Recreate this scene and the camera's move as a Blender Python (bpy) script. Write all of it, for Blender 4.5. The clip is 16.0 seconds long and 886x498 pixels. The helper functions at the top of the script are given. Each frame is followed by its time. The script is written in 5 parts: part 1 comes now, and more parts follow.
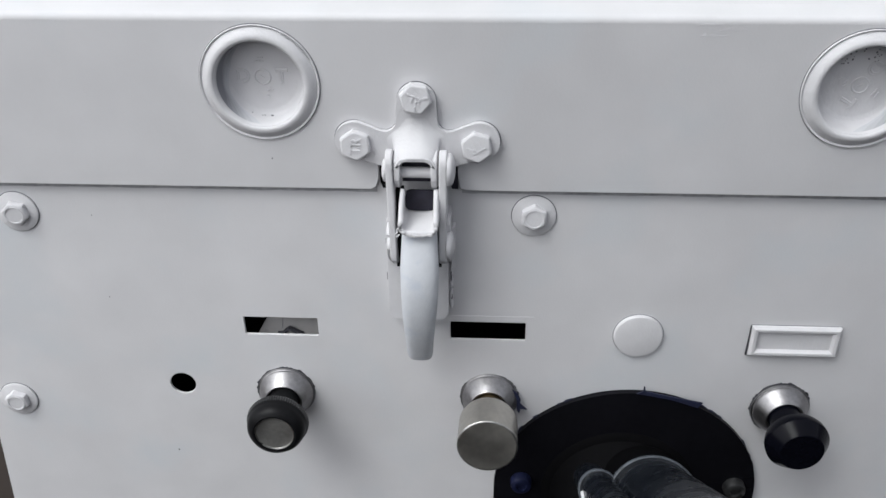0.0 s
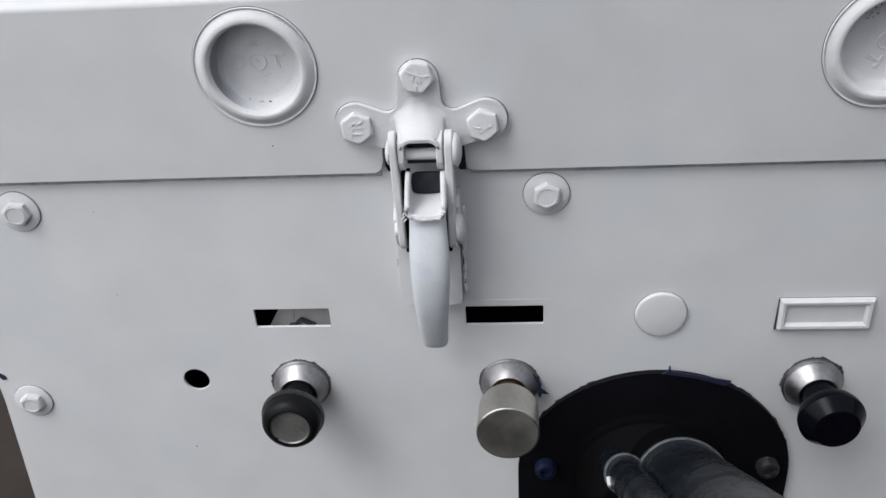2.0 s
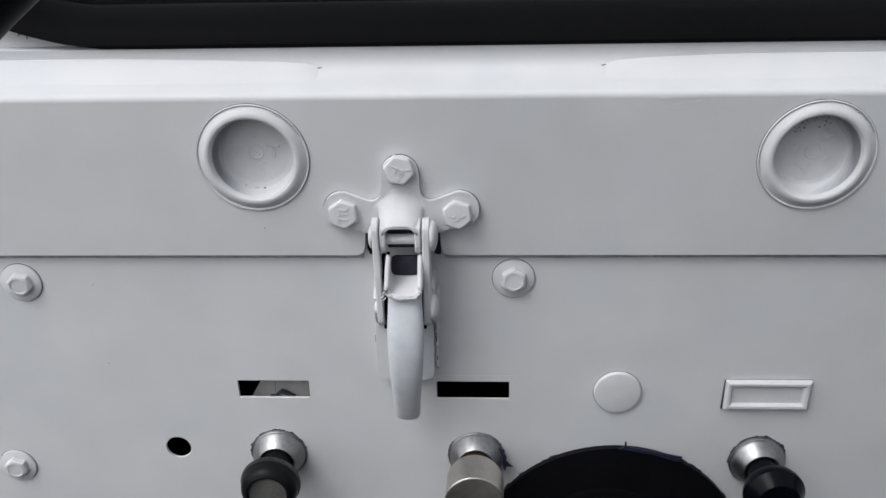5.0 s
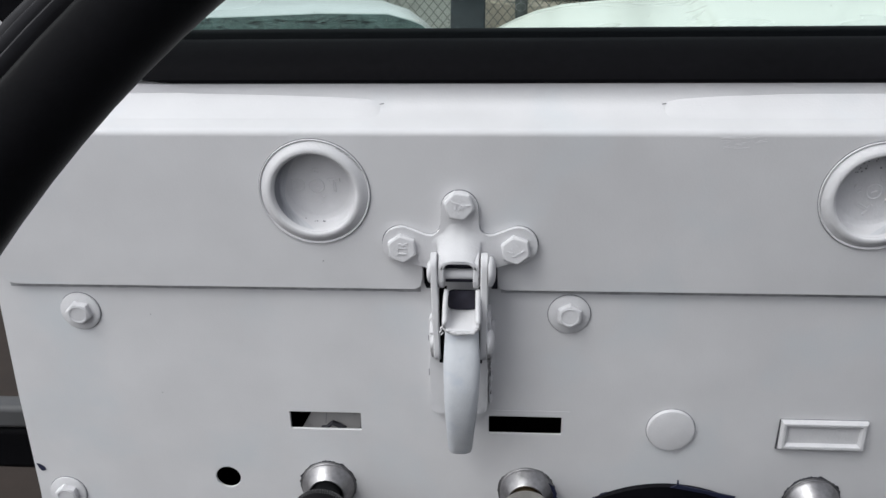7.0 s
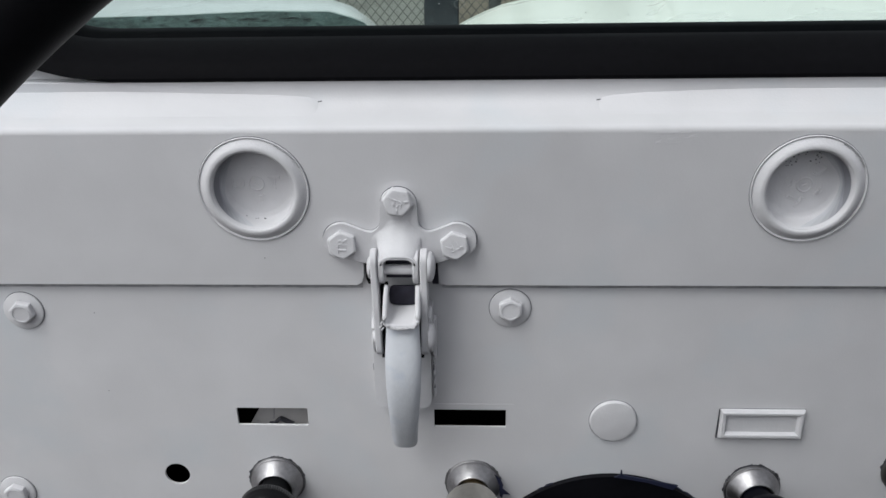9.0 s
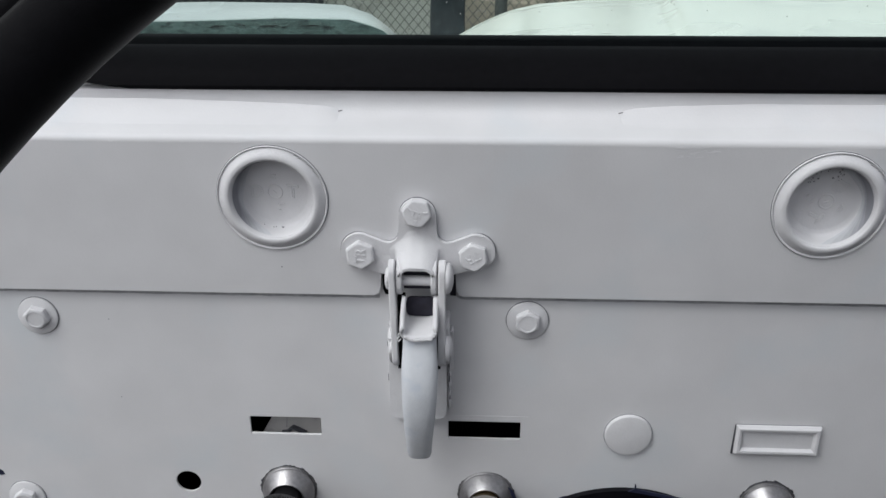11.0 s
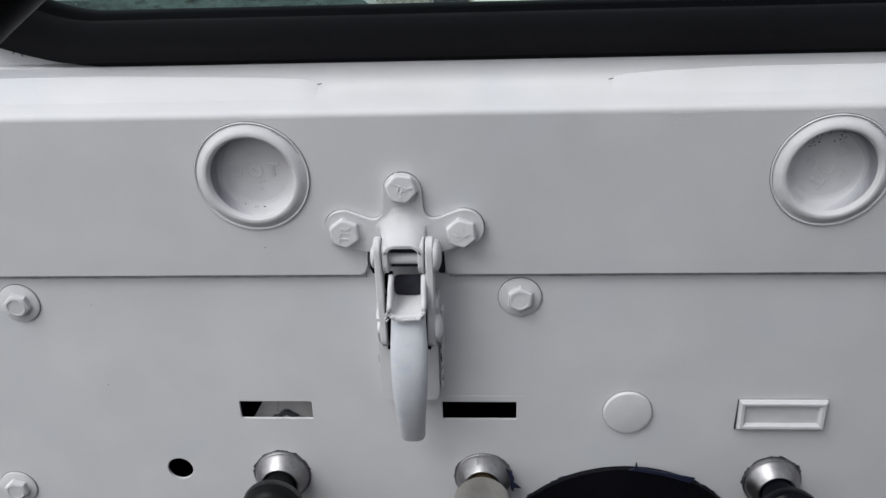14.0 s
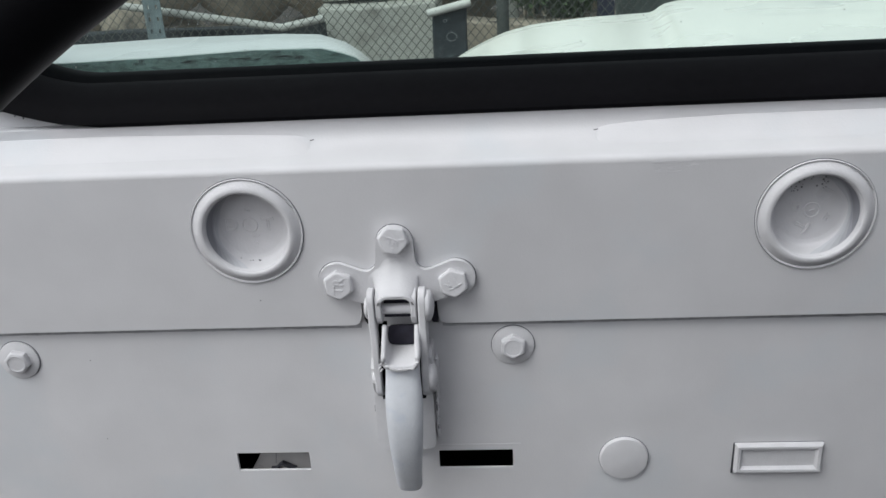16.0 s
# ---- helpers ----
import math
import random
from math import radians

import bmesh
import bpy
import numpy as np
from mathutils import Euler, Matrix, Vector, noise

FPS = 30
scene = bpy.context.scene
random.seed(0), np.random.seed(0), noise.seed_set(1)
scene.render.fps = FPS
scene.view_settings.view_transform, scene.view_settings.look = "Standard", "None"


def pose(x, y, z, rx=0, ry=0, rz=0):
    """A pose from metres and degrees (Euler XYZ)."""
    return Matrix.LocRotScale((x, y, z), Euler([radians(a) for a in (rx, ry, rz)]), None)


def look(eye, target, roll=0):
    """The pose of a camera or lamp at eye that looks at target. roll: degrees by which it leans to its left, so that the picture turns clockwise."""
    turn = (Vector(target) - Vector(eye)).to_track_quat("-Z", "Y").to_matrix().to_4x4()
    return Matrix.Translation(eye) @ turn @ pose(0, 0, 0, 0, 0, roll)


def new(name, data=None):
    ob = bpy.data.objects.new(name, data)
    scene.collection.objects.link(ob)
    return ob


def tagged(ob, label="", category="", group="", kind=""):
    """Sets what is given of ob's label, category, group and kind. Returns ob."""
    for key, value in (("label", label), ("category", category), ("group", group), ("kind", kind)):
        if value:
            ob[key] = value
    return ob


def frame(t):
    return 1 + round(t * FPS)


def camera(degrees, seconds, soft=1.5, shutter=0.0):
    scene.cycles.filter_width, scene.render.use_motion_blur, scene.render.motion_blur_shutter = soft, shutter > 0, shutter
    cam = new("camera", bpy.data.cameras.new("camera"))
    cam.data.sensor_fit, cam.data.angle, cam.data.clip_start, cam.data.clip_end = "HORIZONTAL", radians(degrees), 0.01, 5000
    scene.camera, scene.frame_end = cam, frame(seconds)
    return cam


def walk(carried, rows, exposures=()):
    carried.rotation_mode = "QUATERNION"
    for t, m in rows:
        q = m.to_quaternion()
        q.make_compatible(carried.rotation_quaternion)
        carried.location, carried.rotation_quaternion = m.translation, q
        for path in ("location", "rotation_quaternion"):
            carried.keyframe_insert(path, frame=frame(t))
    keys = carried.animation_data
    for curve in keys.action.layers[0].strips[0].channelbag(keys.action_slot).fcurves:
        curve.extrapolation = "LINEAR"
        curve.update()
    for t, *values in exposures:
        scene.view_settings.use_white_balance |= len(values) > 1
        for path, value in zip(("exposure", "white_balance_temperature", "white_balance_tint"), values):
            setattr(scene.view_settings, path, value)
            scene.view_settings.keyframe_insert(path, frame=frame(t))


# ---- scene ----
cam = camera(54.0, 16.0)
# seconds, eye x y z, pitch, yaw, roll
PATH = [
    (0.0, 0.0334, -0.3774, 1.1775, -29.41, 3.39, -0.54),
    (0.5, 0.0418, -0.3744, 1.1780, -29.35, 2.95, -1.30),
    (1.0, 0.0385, -0.3766, 1.1779, -28.03, 3.67, -1.99),
    (1.5, 0.0498, -0.3740, 1.1669, -28.86, 3.05, -2.59),
    (2.0, 0.0405, -0.3636, 1.1706, -30.54, 5.53, -3.96),
    (2.2, 0.0458, -0.3758, 1.1654, -30.07, 5.41, -3.93),
    (2.5, 0.0492, -0.3987, 1.1692, -27.88, 4.08, -3.40),
    (3.0, 0.0433, -0.4020, 1.1770, -26.10, 2.99, -1.46),
    (3.5, 0.0426, -0.4019, 1.1796, -26.34, 1.46, -0.54),
    (4.0, 0.0460, -0.4021, 1.1855, -25.18, 2.12, -1.69),
    (4.2, 0.0432, -0.3985, 1.1866, -24.92, 2.72, -1.92),
    (6.3, 0.0388, -0.3979, 1.1841, -24.97, 2.59, -0.73),
    (6.5, 0.0373, -0.4015, 1.1889, -24.01, 2.60, -1.07),
    (7.0, 0.0202, -0.3991, 1.1913, -23.24, 4.15, -1.02),
    (7.2, 0.0206, -0.4000, 1.1947, -22.99, 4.53, -1.04),
    (7.5, 0.0255, -0.4000, 1.1991, -23.22, 3.84, -0.80),
    (8.0, 0.0395, -0.4009, 1.1963, -23.20, 3.20, -1.19),
    (8.5, 0.0387, -0.4014, 1.1938, -23.69, 3.12, -1.07),
    (9.0, 0.0410, -0.4012, 1.1935, -23.69, 2.83, -1.09),
    (9.2, 0.0404, -0.4006, 1.1930, -23.70, 2.79, -1.08),
    (11.3, 0.0315, -0.3976, 1.1979, -23.50, 2.95, 0.13),
    (11.5, 0.0322, -0.3990, 1.1982, -23.39, 2.97, 0.40),
    (12.0, 0.0321, -0.3959, 1.1968, -23.22, 2.42, 1.03),
    (12.5, 0.0232, -0.3902, 1.1937, -23.31, 2.80, 2.12),
    (13.0, 0.0281, -0.3858, 1.1927, -23.62, 3.78, 1.11),
    (13.2, 0.0342, -0.3831, 1.2001, -24.03, 3.87, -0.61),
    (13.5, 0.0419, -0.3836, 1.1927, -25.14, 4.25, -2.40),
    (14.0, 0.0430, -0.3845, 1.1896, -24.91, 3.75, -1.98),
    (14.5, 0.0440, -0.3854, 1.1879, -24.65, 4.57, -2.11),
    (14.7, 0.0470, -0.3842, 1.1881, -24.48, 6.02, -3.06),
    (15.0, 0.0522, -0.3909, 1.1979, -22.91, 4.98, -3.85),
    (15.5, 0.0506, -0.3935, 1.1984, -21.38, 4.55, -4.14),
    (16.0, 0.0501, -0.3894, 1.1945, -21.97, 4.02, -3.18),

]
# the clip's own brightness: seconds, stops and white balance
EXPOSURES = [(t, stops, 6380, 9) for t, stops in ((0.0, 0.54), (1.0, 0.52), (1.5, 0.49), (2.0, 0.53), (2.5, 0.66), (3.0, 0.46), (3.5, 0.34), (4.2, 0.36), (6.5, 0.32), (7.0, 0.39), (7.5, 0.42), (8.0, 0.26), (9.0, 0.24), (11.5, 0.22), (12.5, 0.24), (14.0, 0.26), (16.0, 0.27))]
walk(cam, [(t, pose(x, y, z, 90 + pitch, 0, yaw) @ pose(0, 0, 0, 0, 0, roll)) for t, x, y, z, pitch, yaw, roll in PATH],
     EXPOSURES)

# ---- world and sun: an overcast day ----
SUN_ELEVATION, SUN_AZIMUTH = 56.0, 230.0
world = bpy.data.worlds.new("overcast_sky")
scene.world = world
world.use_nodes = True
wn = world.node_tree.nodes
wn.clear()
sky = wn.new("ShaderNodeTexSky")
sky.sky_type = "NISHITA"
sky.sun_disc = False
sky.sun_elevation = radians(SUN_ELEVATION)
sky.sun_rotation = radians(SUN_AZIMUTH)
sky.dust_density = 3.0
grey = wn.new("ShaderNodeHueSaturation")
grey.inputs["Saturation"].default_value = 0.20
back = wn.new("ShaderNodeBackground")
back.inputs["Strength"].default_value = 0.165
wout = wn.new("ShaderNodeOutputWorld")
world.node_tree.links.new(sky.outputs["Color"], grey.inputs["Color"])
world.node_tree.links.new(grey.outputs["Color"], back.inputs["Color"])
world.node_tree.links.new(back.outputs["Background"], wout.inputs["Surface"])

sun_data = bpy.data.lights.new("sun", "SUN")
sun_data.energy = 0.80
sun_data.angle = radians(34)
sun_data.color = (0.94, 1.0, 0.985)
sun_lamp = new("sun", sun_data)
away = Vector((math.sin(radians(SUN_AZIMUTH)) * math.cos(radians(SUN_ELEVATION)), math.cos(radians(SUN_AZIMUTH)) * math.cos(radians(SUN_ELEVATION)), math.sin(radians(SUN_ELEVATION))))
sun_lamp.matrix_world = look(away * 5, (0, 0, 0))


# ---- materials ----
def material(name, base, rough=0.5, metal=0.0, vary=0.06, grain=60.0, stain=6.0, bump=0.05, bump_scale=400.0,
             coat=0.0, rough_vary=0.08, stain_colour=None, stain_amount=0.0, shine=0.5, wave=0.0, random_shift=0.0, stretch=(1, 1, 1)):
    """A surface with tone variation at two scales, uneven gloss and fine relief, in metres."""
    m = bpy.data.materials.new(name)
    m.use_nodes = True
    nt = m.node_tree
    n, ln = nt.nodes, nt.links
    p = n["Principled BSDF"]
    p.inputs["Metallic"].default_value = metal
    p.inputs["Specular IOR Level"].default_value = shine
    p.inputs["Coat Weight"].default_value = coat
    p.inputs["Coat Roughness"].default_value = 0.15
    co = n.new("ShaderNodeTexCoord")
    mp = n.new("ShaderNodeMapping")
    mp.inputs["Scale"].default_value = stretch
    ln.new(co.outputs["Object"], mp.inputs["Vector"])

    def tex(scale, detail):
        t = n.new("ShaderNodeTexNoise")
        t.inputs["Scale"].default_value = scale
        t.inputs["Detail"].default_value = detail
        ln.new(mp.outputs["Vector"], t.inputs["Vector"])
        return t

    fine, broad = tex(grain, 5), tex(stain, 3)
    both = n.new("ShaderNodeMath")
    both.operation = "ADD"
    ln.new(fine.outputs["Fac"], both.inputs[0])
    ln.new(broad.outputs["Fac"], both.inputs[1])
    span = n.new("ShaderNodeMapRange")
    span.inputs["From Min"].default_value, span.inputs["From Max"].default_value = 0.6, 1.4
    span.inputs["To Min"].default_value, span.inputs["To Max"].default_value = 1 - vary, 1 + vary
    ln.new(both.outputs["Value"], span.inputs["Value"])
    value = span.outputs["Result"]
    if random_shift:
        info = n.new("ShaderNodeObjectInfo")
        r = n.new("ShaderNodeMapRange")
        r.inputs["To Min"].default_value, r.inputs["To Max"].default_value = 1 - random_shift, 1 + random_shift
        ln.new(info.outputs["Random"], r.inputs["Value"])
        times = n.new("ShaderNodeMath")
        times.operation = "MULTIPLY"
        ln.new(value, times.inputs[0])
        ln.new(r.outputs["Result"], times.inputs[1])
        value = times.outputs["Value"]
    scaled = n.new("ShaderNodeVectorMath")
    scaled.operation = "SCALE"
    scaled.inputs[0].default_value = base
    ln.new(value, scaled.inputs["Scale"])
    colour = scaled.outputs["Vector"]
    if stain_colour:
        spots = tex(stain * 2.3, 6)
        ramp = n.new("ShaderNodeMapRange")
        ramp.inputs["From Min"].default_value, ramp.inputs["From Max"].default_value = 0.62 - 0.25 * stain_amount, 0.78 - 0.2 * stain_amount
        ln.new(spots.outputs["Fac"], ramp.inputs["Value"])
        mix = n.new("ShaderNodeMix")
        mix.data_type = "RGBA"
        mix.inputs["B"].default_value = (*stain_colour, 1)
        ln.new(ramp.outputs["Result"], mix.inputs["Factor"])
        ln.new(colour, mix.inputs["A"])
        colour = mix.outputs["Result"]
    ln.new(colour, p.inputs["Base Color"])
    rr = n.new("ShaderNodeMapRange")
    rr.inputs["From Min"].default_value, rr.inputs["From Max"].default_value = 0.3, 0.7
    rr.inputs["To Min"].default_value, rr.inputs["To Max"].default_value = max(0.02, rough - rough_vary), min(1, rough + rough_vary)
    ln.new(broad.outputs["Fac"], rr.inputs["Value"])
    ln.new(rr.outputs["Result"], p.inputs["Roughness"])
    if bump:
        small = tex(bump_scale, 4)
        b = n.new("ShaderNodeBump")
        b.inputs["Strength"].default_value = bump
        b.inputs["Distance"].default_value = 0.001
        ln.new(small.outputs["Fac"], b.inputs["Height"])
        if wave:
            dents = tex(11.0, 2)
            w = n.new("ShaderNodeBump")
            w.inputs["Strength"].default_value = wave
            w.inputs["Distance"].default_value = 0.01
            ln.new(dents.outputs["Fac"], w.inputs["Height"])
            ln.new(w.outputs["Normal"], b.inputs["Normal"])
        ln.new(b.outputs["Normal"], p.inputs["Normal"])
    return m


primer = material("grey_white_primer", (0.609, 0.601, 0.616), 0.58, vary=0.06, grain=28, stain=7, bump=0.08, bump_scale=900, rough_vary=0.08, wave=0.10, shine=0.22, stain_colour=(0.575, 0.59, 0.615), stain_amount=0.35)
primer_part = material("thick_primer", (0.611, 0.603, 0.620), 0.58, vary=0.05, grain=140, stain=30, bump=0.20, bump_scale=700, rough_vary=0.08, shine=0.22)
handle_primer = material("bluish_handle_primer", (0.575, 0.59, 0.625), 0.52, vary=0.07, grain=160, stain=45, bump=0.22, bump_scale=520, rough_vary=0.08, shine=0.3, stain_colour=(0.52, 0.55, 0.61), stain_amount=0.35)
shaded_walls = [material("shaded_thin_primer_wall", (0.56 * k, 0.565 * k, 0.565 * k + 0.025), 0.6, vary=0.10, grain=90, stain=45, bump=0.1, shine=0.2) for k in (0.93, 0.84, 0.74, 0.63, 0.52, 0.42)]
scuff_and_shade_primer = material("bluish_scuff_and_lip_shade", (0.36, 0.36, 0.375), 0.6, vary=0.35, grain=260, stain=60, bump=0.1, shine=0.2)
shadow_primer = material("gap_shade_and_chip_primer", (0.22, 0.22, 0.235), 0.6, vary=0.25, grain=300, shine=0.2)
joint_shade = material("dark_joint_shade", (0.13, 0.13, 0.145), 0.6, vary=0.2, grain=300)
latch_shade = material("latch_recess_shade", (0.034, 0.032, 0.045), 0.6, vary=0.35, grain=200, stain=90, shine=0.2)
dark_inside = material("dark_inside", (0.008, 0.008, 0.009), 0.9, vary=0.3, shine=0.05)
black_rubber = material("black_rubber", (0.0047, 0.0046, 0.0055), 0.60, vary=0.25, grain=300, stain=14, bump=0.06, bump_scale=1500, shine=0.02)
boot_black = material("matt_black_boot", (0.0030, 0.0029, 0.0035), 0.75, vary=0.3, grain=200, shine=0.05)
wheel_black = material("black_wheel_rubber", (0.0055, 0.0054, 0.0064), 0.45, vary=0.2, grain=300, stain=20, bump=0.06, bump_scale=1800, shine=0.07)
grip_grey = material("sky_lit_ribbed_rubber", (0.030, 0.029, 0.032), 0.6, vary=0.25, grain=200, stain=25, bump=0.06, bump_scale=1800, shine=0.15)
spoke_grey = material("dusty_grey_spoke", (0.033, 0.038, 0.037), 0.65, vary=0.15, grain=120, stain=25, bump=0.08)
spoke_dark = material("dull_black_spoke", (0.017, 0.0185, 0.0190), 0.6, vary=0.25, grain=120, stain=25, bump=0.08, shine=0.12)
seal_black = material("black_glazing_seal", (0.002, 0.0024, 0.003), 0.5, vary=0.2, grain=200, shine=0.02)
gloss_black = material("glossy_black_paint", (0.0058, 0.0057, 0.0076), 0.35, vary=0.3, grain=250, stain=25, bump=0.04, bump_scale=600, shine=0.08)
column_black = material("dusty_black_column", (0.0075, 0.0095, 0.0135), 0.27, vary=0.25, grain=300, stain=70, bump=0.06, bump_scale=500, stain_colour=(0.024, 0.030, 0.036), stain_amount=0.14, shine=0.28, rough_vary=0.08)
bakelite = material("black_bakelite", (0.0028, 0.003, 0.0055), 0.16, vary=0.2, grain=200, bump=0.03, shine=0.09)
knurled_black = material("worn_black_knob", (0.0075, 0.0075, 0.0085), 0.40, vary=0.3, grain=350, stain=60, bump=0.06, bump_scale=1500, shine=0.11)
knurl_grey = material("worn_knurl", (0.045, 0.045, 0.047), 0.42, vary=0.3, grain=500, stain=90, bump=0.05, shine=0.4)
steel_bright = material("bright_edge_metal", (0.50, 0.49, 0.475), 0.35, metal=1.0, vary=0.25, grain=400, stain=120)
steel = material("scuffed_steel", (0.33, 0.322, 0.33), 0.41, metal=1.0, vary=0.22, grain=420, stain=110, bump=0.05, bump_scale=1500, rough_vary=0.10)
nickel = material("satin_nickel", (0.56, 0.54, 0.50), 0.44, metal=1.0, vary=0.13, grain=320, stain=60, bump=0.06, bump_scale=1200)
worn_nickel = material("worn_dark_nickel", (0.19, 0.183, 0.172), 0.42, metal=1.0, vary=0.15, grain=300, stain=60, bump=0.06, bump_scale=1200)
worn_edge = material("pale_collar_edge", (0.075, 0.085, 0.10), 0.5, vary=0.4, grain=500, stain=120, bump=0.2, bump_scale=900, stain_colour=(0.02, 0.025, 0.03), stain_amount=0.35)
insert_metal = material("dull_disc_metal", (0.30, 0.295, 0.285), 0.48, metal=0.9, vary=0.20, grain=500, stain=90)
brass_dark = material("dirty_brass", (0.20, 0.15, 0.09), 0.5, metal=0.8, vary=0.25, grain=300)
tape_blue = material("dark_blue_tape", (0.016, 0.019, 0.045), 0.5, vary=0.3, grain=200)
bolt_black = material("dusty_black_bolt", (0.016, 0.016, 0.017), 0.45, vary=0.4, grain=300, stain=120, stain_colour=(0.07, 0.07, 0.07), stain_amount=0.2)
blue_bolt = material("blue_black_bolt", (0.012, 0.016, 0.05), 0.35, metal=0.3, vary=0.3, grain=300)
seam_grey = material("dusty_seam", (0.20, 0.20, 0.21), 0.7, vary=0.3, grain=300)
flake_dark = material("flaked_paint_edge", (0.05, 0.05, 0.06), 0.7, vary=0.4, grain=600)
bracket_grey = material("dusty_bracket", (0.40, 0.385, 0.38), 0.6, vary=0.12, grain=120, stain=40, stain_colour=(0.15, 0.15, 0.15), stain_amount=0.15)
white_body = material("white_body_paint", (0.88, 0.90, 0.88), 0.28, vary=0.04, grain=25, stain=4, bump=0.02, coat=0.4, stain_colour=(0.62, 0.64, 0.60), stain_amount=0.1)
cream_body = material("cream_white_body_paint", (0.85, 0.855, 0.775), 0.28, vary=0.04, grain=25, stain=4, bump=0.02, coat=0.4, stain_colour=(0.62, 0.64, 0.60), stain_amount=0.1)
teal_edge = material("teal_weathered_strip", (0.155, 0.225, 0.215), 0.6, vary=0.45, grain=300, stain=110, bump=0.9, bump_scale=500, stain_colour=(0.045, 0.065, 0.066), stain_amount=0.38, stretch=(0.7, 1, 1.3))
dirt = material("brown_earth", (0.022, 0.0142, 0.0105), 0.95, vary=0.35, grain=14, stain=1.4, bump=0.8, bump_scale=40, stain_colour=(0.036, 0.026, 0.02), stain_amount=0.3)
concrete = material("grey_concrete", (0.42, 0.42, 0.38), 0.9, vary=0.12, grain=20, stain=3, bump=0.5, bump_scale=80, stain_colour=(0.18, 0.17, 0.15), stain_amount=0.3)
stone = material("brown_stone", (0.32, 0.275, 0.22), 0.95, vary=0.35, grain=12, stain=3, bump=1.0, bump_scale=30, stain_colour=(0.06, 0.055, 0.05), stain_amount=0.4, random_shift=0.3)
fence_wire = material("dull_fence_wire", (0.13, 0.137, 0.127), 0.7, vary=0.15, grain=60, shine=0.2)
galvanised = material("galvanised_steel", (0.11, 0.12, 0.115), 0.6, metal=0.5, vary=0.15, grain=60)
dried_drop = material("dried_water_spot", (0.55, 0.56, 0.55), 0.8, vary=0.2, grain=300)
water_mark = material("faint_water_mark", (0.30, 0.33, 0.32), 0.8, vary=0.4, grain=500)
pale_pipe = material("pale_pipe", (0.50, 0.50, 0.47), 0.6, vary=0.15, grain=30)
old_post = material("old_blue_grey_paint", (0.13, 0.17, 0.18), 0.7, vary=0.3, grain=40, stain=12, stain_colour=(0.06, 0.07, 0.07), stain_amount=0.3)
grey_cloth = material("faded_grey_green_cloth", (0.10, 0.12, 0.115), 0.9, vary=0.35, grain=30, stain=8, bump=0.5, bump_scale=100)
dark_cloth = material("black_shade_cloth", (0.020, 0.027, 0.032), 0.9, vary=0.5, grain=40, stain=12, bump=0.5, bump_scale=100, stain_colour=(0.10, 0.115, 0.115), stain_amount=0.12)
leaf = material("leaf", (0.05, 0.085, 0.03), 0.6, vary=0.4, grain=30)
sill_grey = material("grey_sill", (0.055, 0.055, 0.058), 0.6, vary=0.15, grain=30)


def glass_material():
    """Tinted flat glass with a mirror-like sheen, under a thin uneven film of dust."""
    m = bpy.data.materials.new("tinted_glass")
    m.use_nodes = True
    n, ln = m.node_tree.nodes, m.node_tree.links
    n.remove(n["Principled BSDF"])
    clear = n.new("ShaderNodeBsdfTransparent")
    clear.inputs["Color"].default_value = (0.94, 1.0, 0.98, 1)
    sheen = n.new("ShaderNodeBsdfGlossy")
    sheen.inputs["Roughness"].default_value = 0.0
    edge = n.new("ShaderNodeFresnel")
    edge.inputs["IOR"].default_value = 1.45
    pane = n.new("ShaderNodeMixShader")
    ln.new(edge.outputs["Fac"], pane.inputs["Fac"])
    ln.new(clear.outputs["BSDF"], pane.inputs[1])
    ln.new(sheen.outputs["BSDF"], pane.inputs[2])
    film = n.new("ShaderNodeBsdfDiffuse")
    film.inputs["Color"].default_value = (0.60, 0.66, 0.65, 1)
    co = n.new("ShaderNodeTexCoord")
    t = n.new("ShaderNodeTexNoise")
    t.inputs["Scale"].default_value = 70.0
    t.inputs["Detail"].default_value = 6
    ln.new(co.outputs["Object"], t.inputs["Vector"])
    r = n.new("ShaderNodeMapRange")
    r.inputs["From Min"].default_value, r.inputs["From Max"].default_value = 0.3, 0.75
    r.inputs["To Min"].default_value, r.inputs["To Max"].default_value = 0.004, 0.03
    ln.new(t.outputs["Fac"], r.inputs["Value"])
    mix = n.new("ShaderNodeMixShader")
    ln.new(r.outputs["Result"], mix.inputs["Fac"])
    ln.new(pane.outputs["Shader"], mix.inputs[1])
    ln.new(film.outputs["BSDF"], mix.inputs[2])
    ln.new(mix.outputs["Shader"], n["Material Output"].inputs["Surface"])
    return m


glass = glass_material()


# ---- mesh helpers ----
def finish(name, bm, mat, smooth=True):
    bmesh.ops.recalc_face_normals(bm, faces=bm.faces)
    me = bpy.data.meshes.new(name)
    bm.to_mesh(me)
    bm.free()
    me.materials.append(mat)
    if smooth:
        me.polygons.foreach_set("use_smooth", [True] * len(me.polygons))
        me.set_sharp_from_angle(angle=radians(38))
    return me


def thing(name, label, category, group="", kind="", at=(0, 0, 0)):
    ob = new(name)
    ob.location = at
    ob.empty_display_size = 0.01
    return tagged(ob, label, category, group, kind)


def part(name, bm, mat, parent=None, label="", round_edge=0.0, segments=2, smooth=True):
    """One mesh, under a thing or a part; its coordinates are those of the thing."""
    ob = new(name, finish(name, bm, mat, smooth))
    ob.parent = parent
    if label:
        tagged(ob, label)
    if round_edge:
        b = ob.modifiers.new("round_edge", "BEVEL")
        b.width, b.segments, b.limit_method, b.angle_limit = round_edge, segments, "ANGLE", radians(35)
        b.harden_normals = True
    return ob


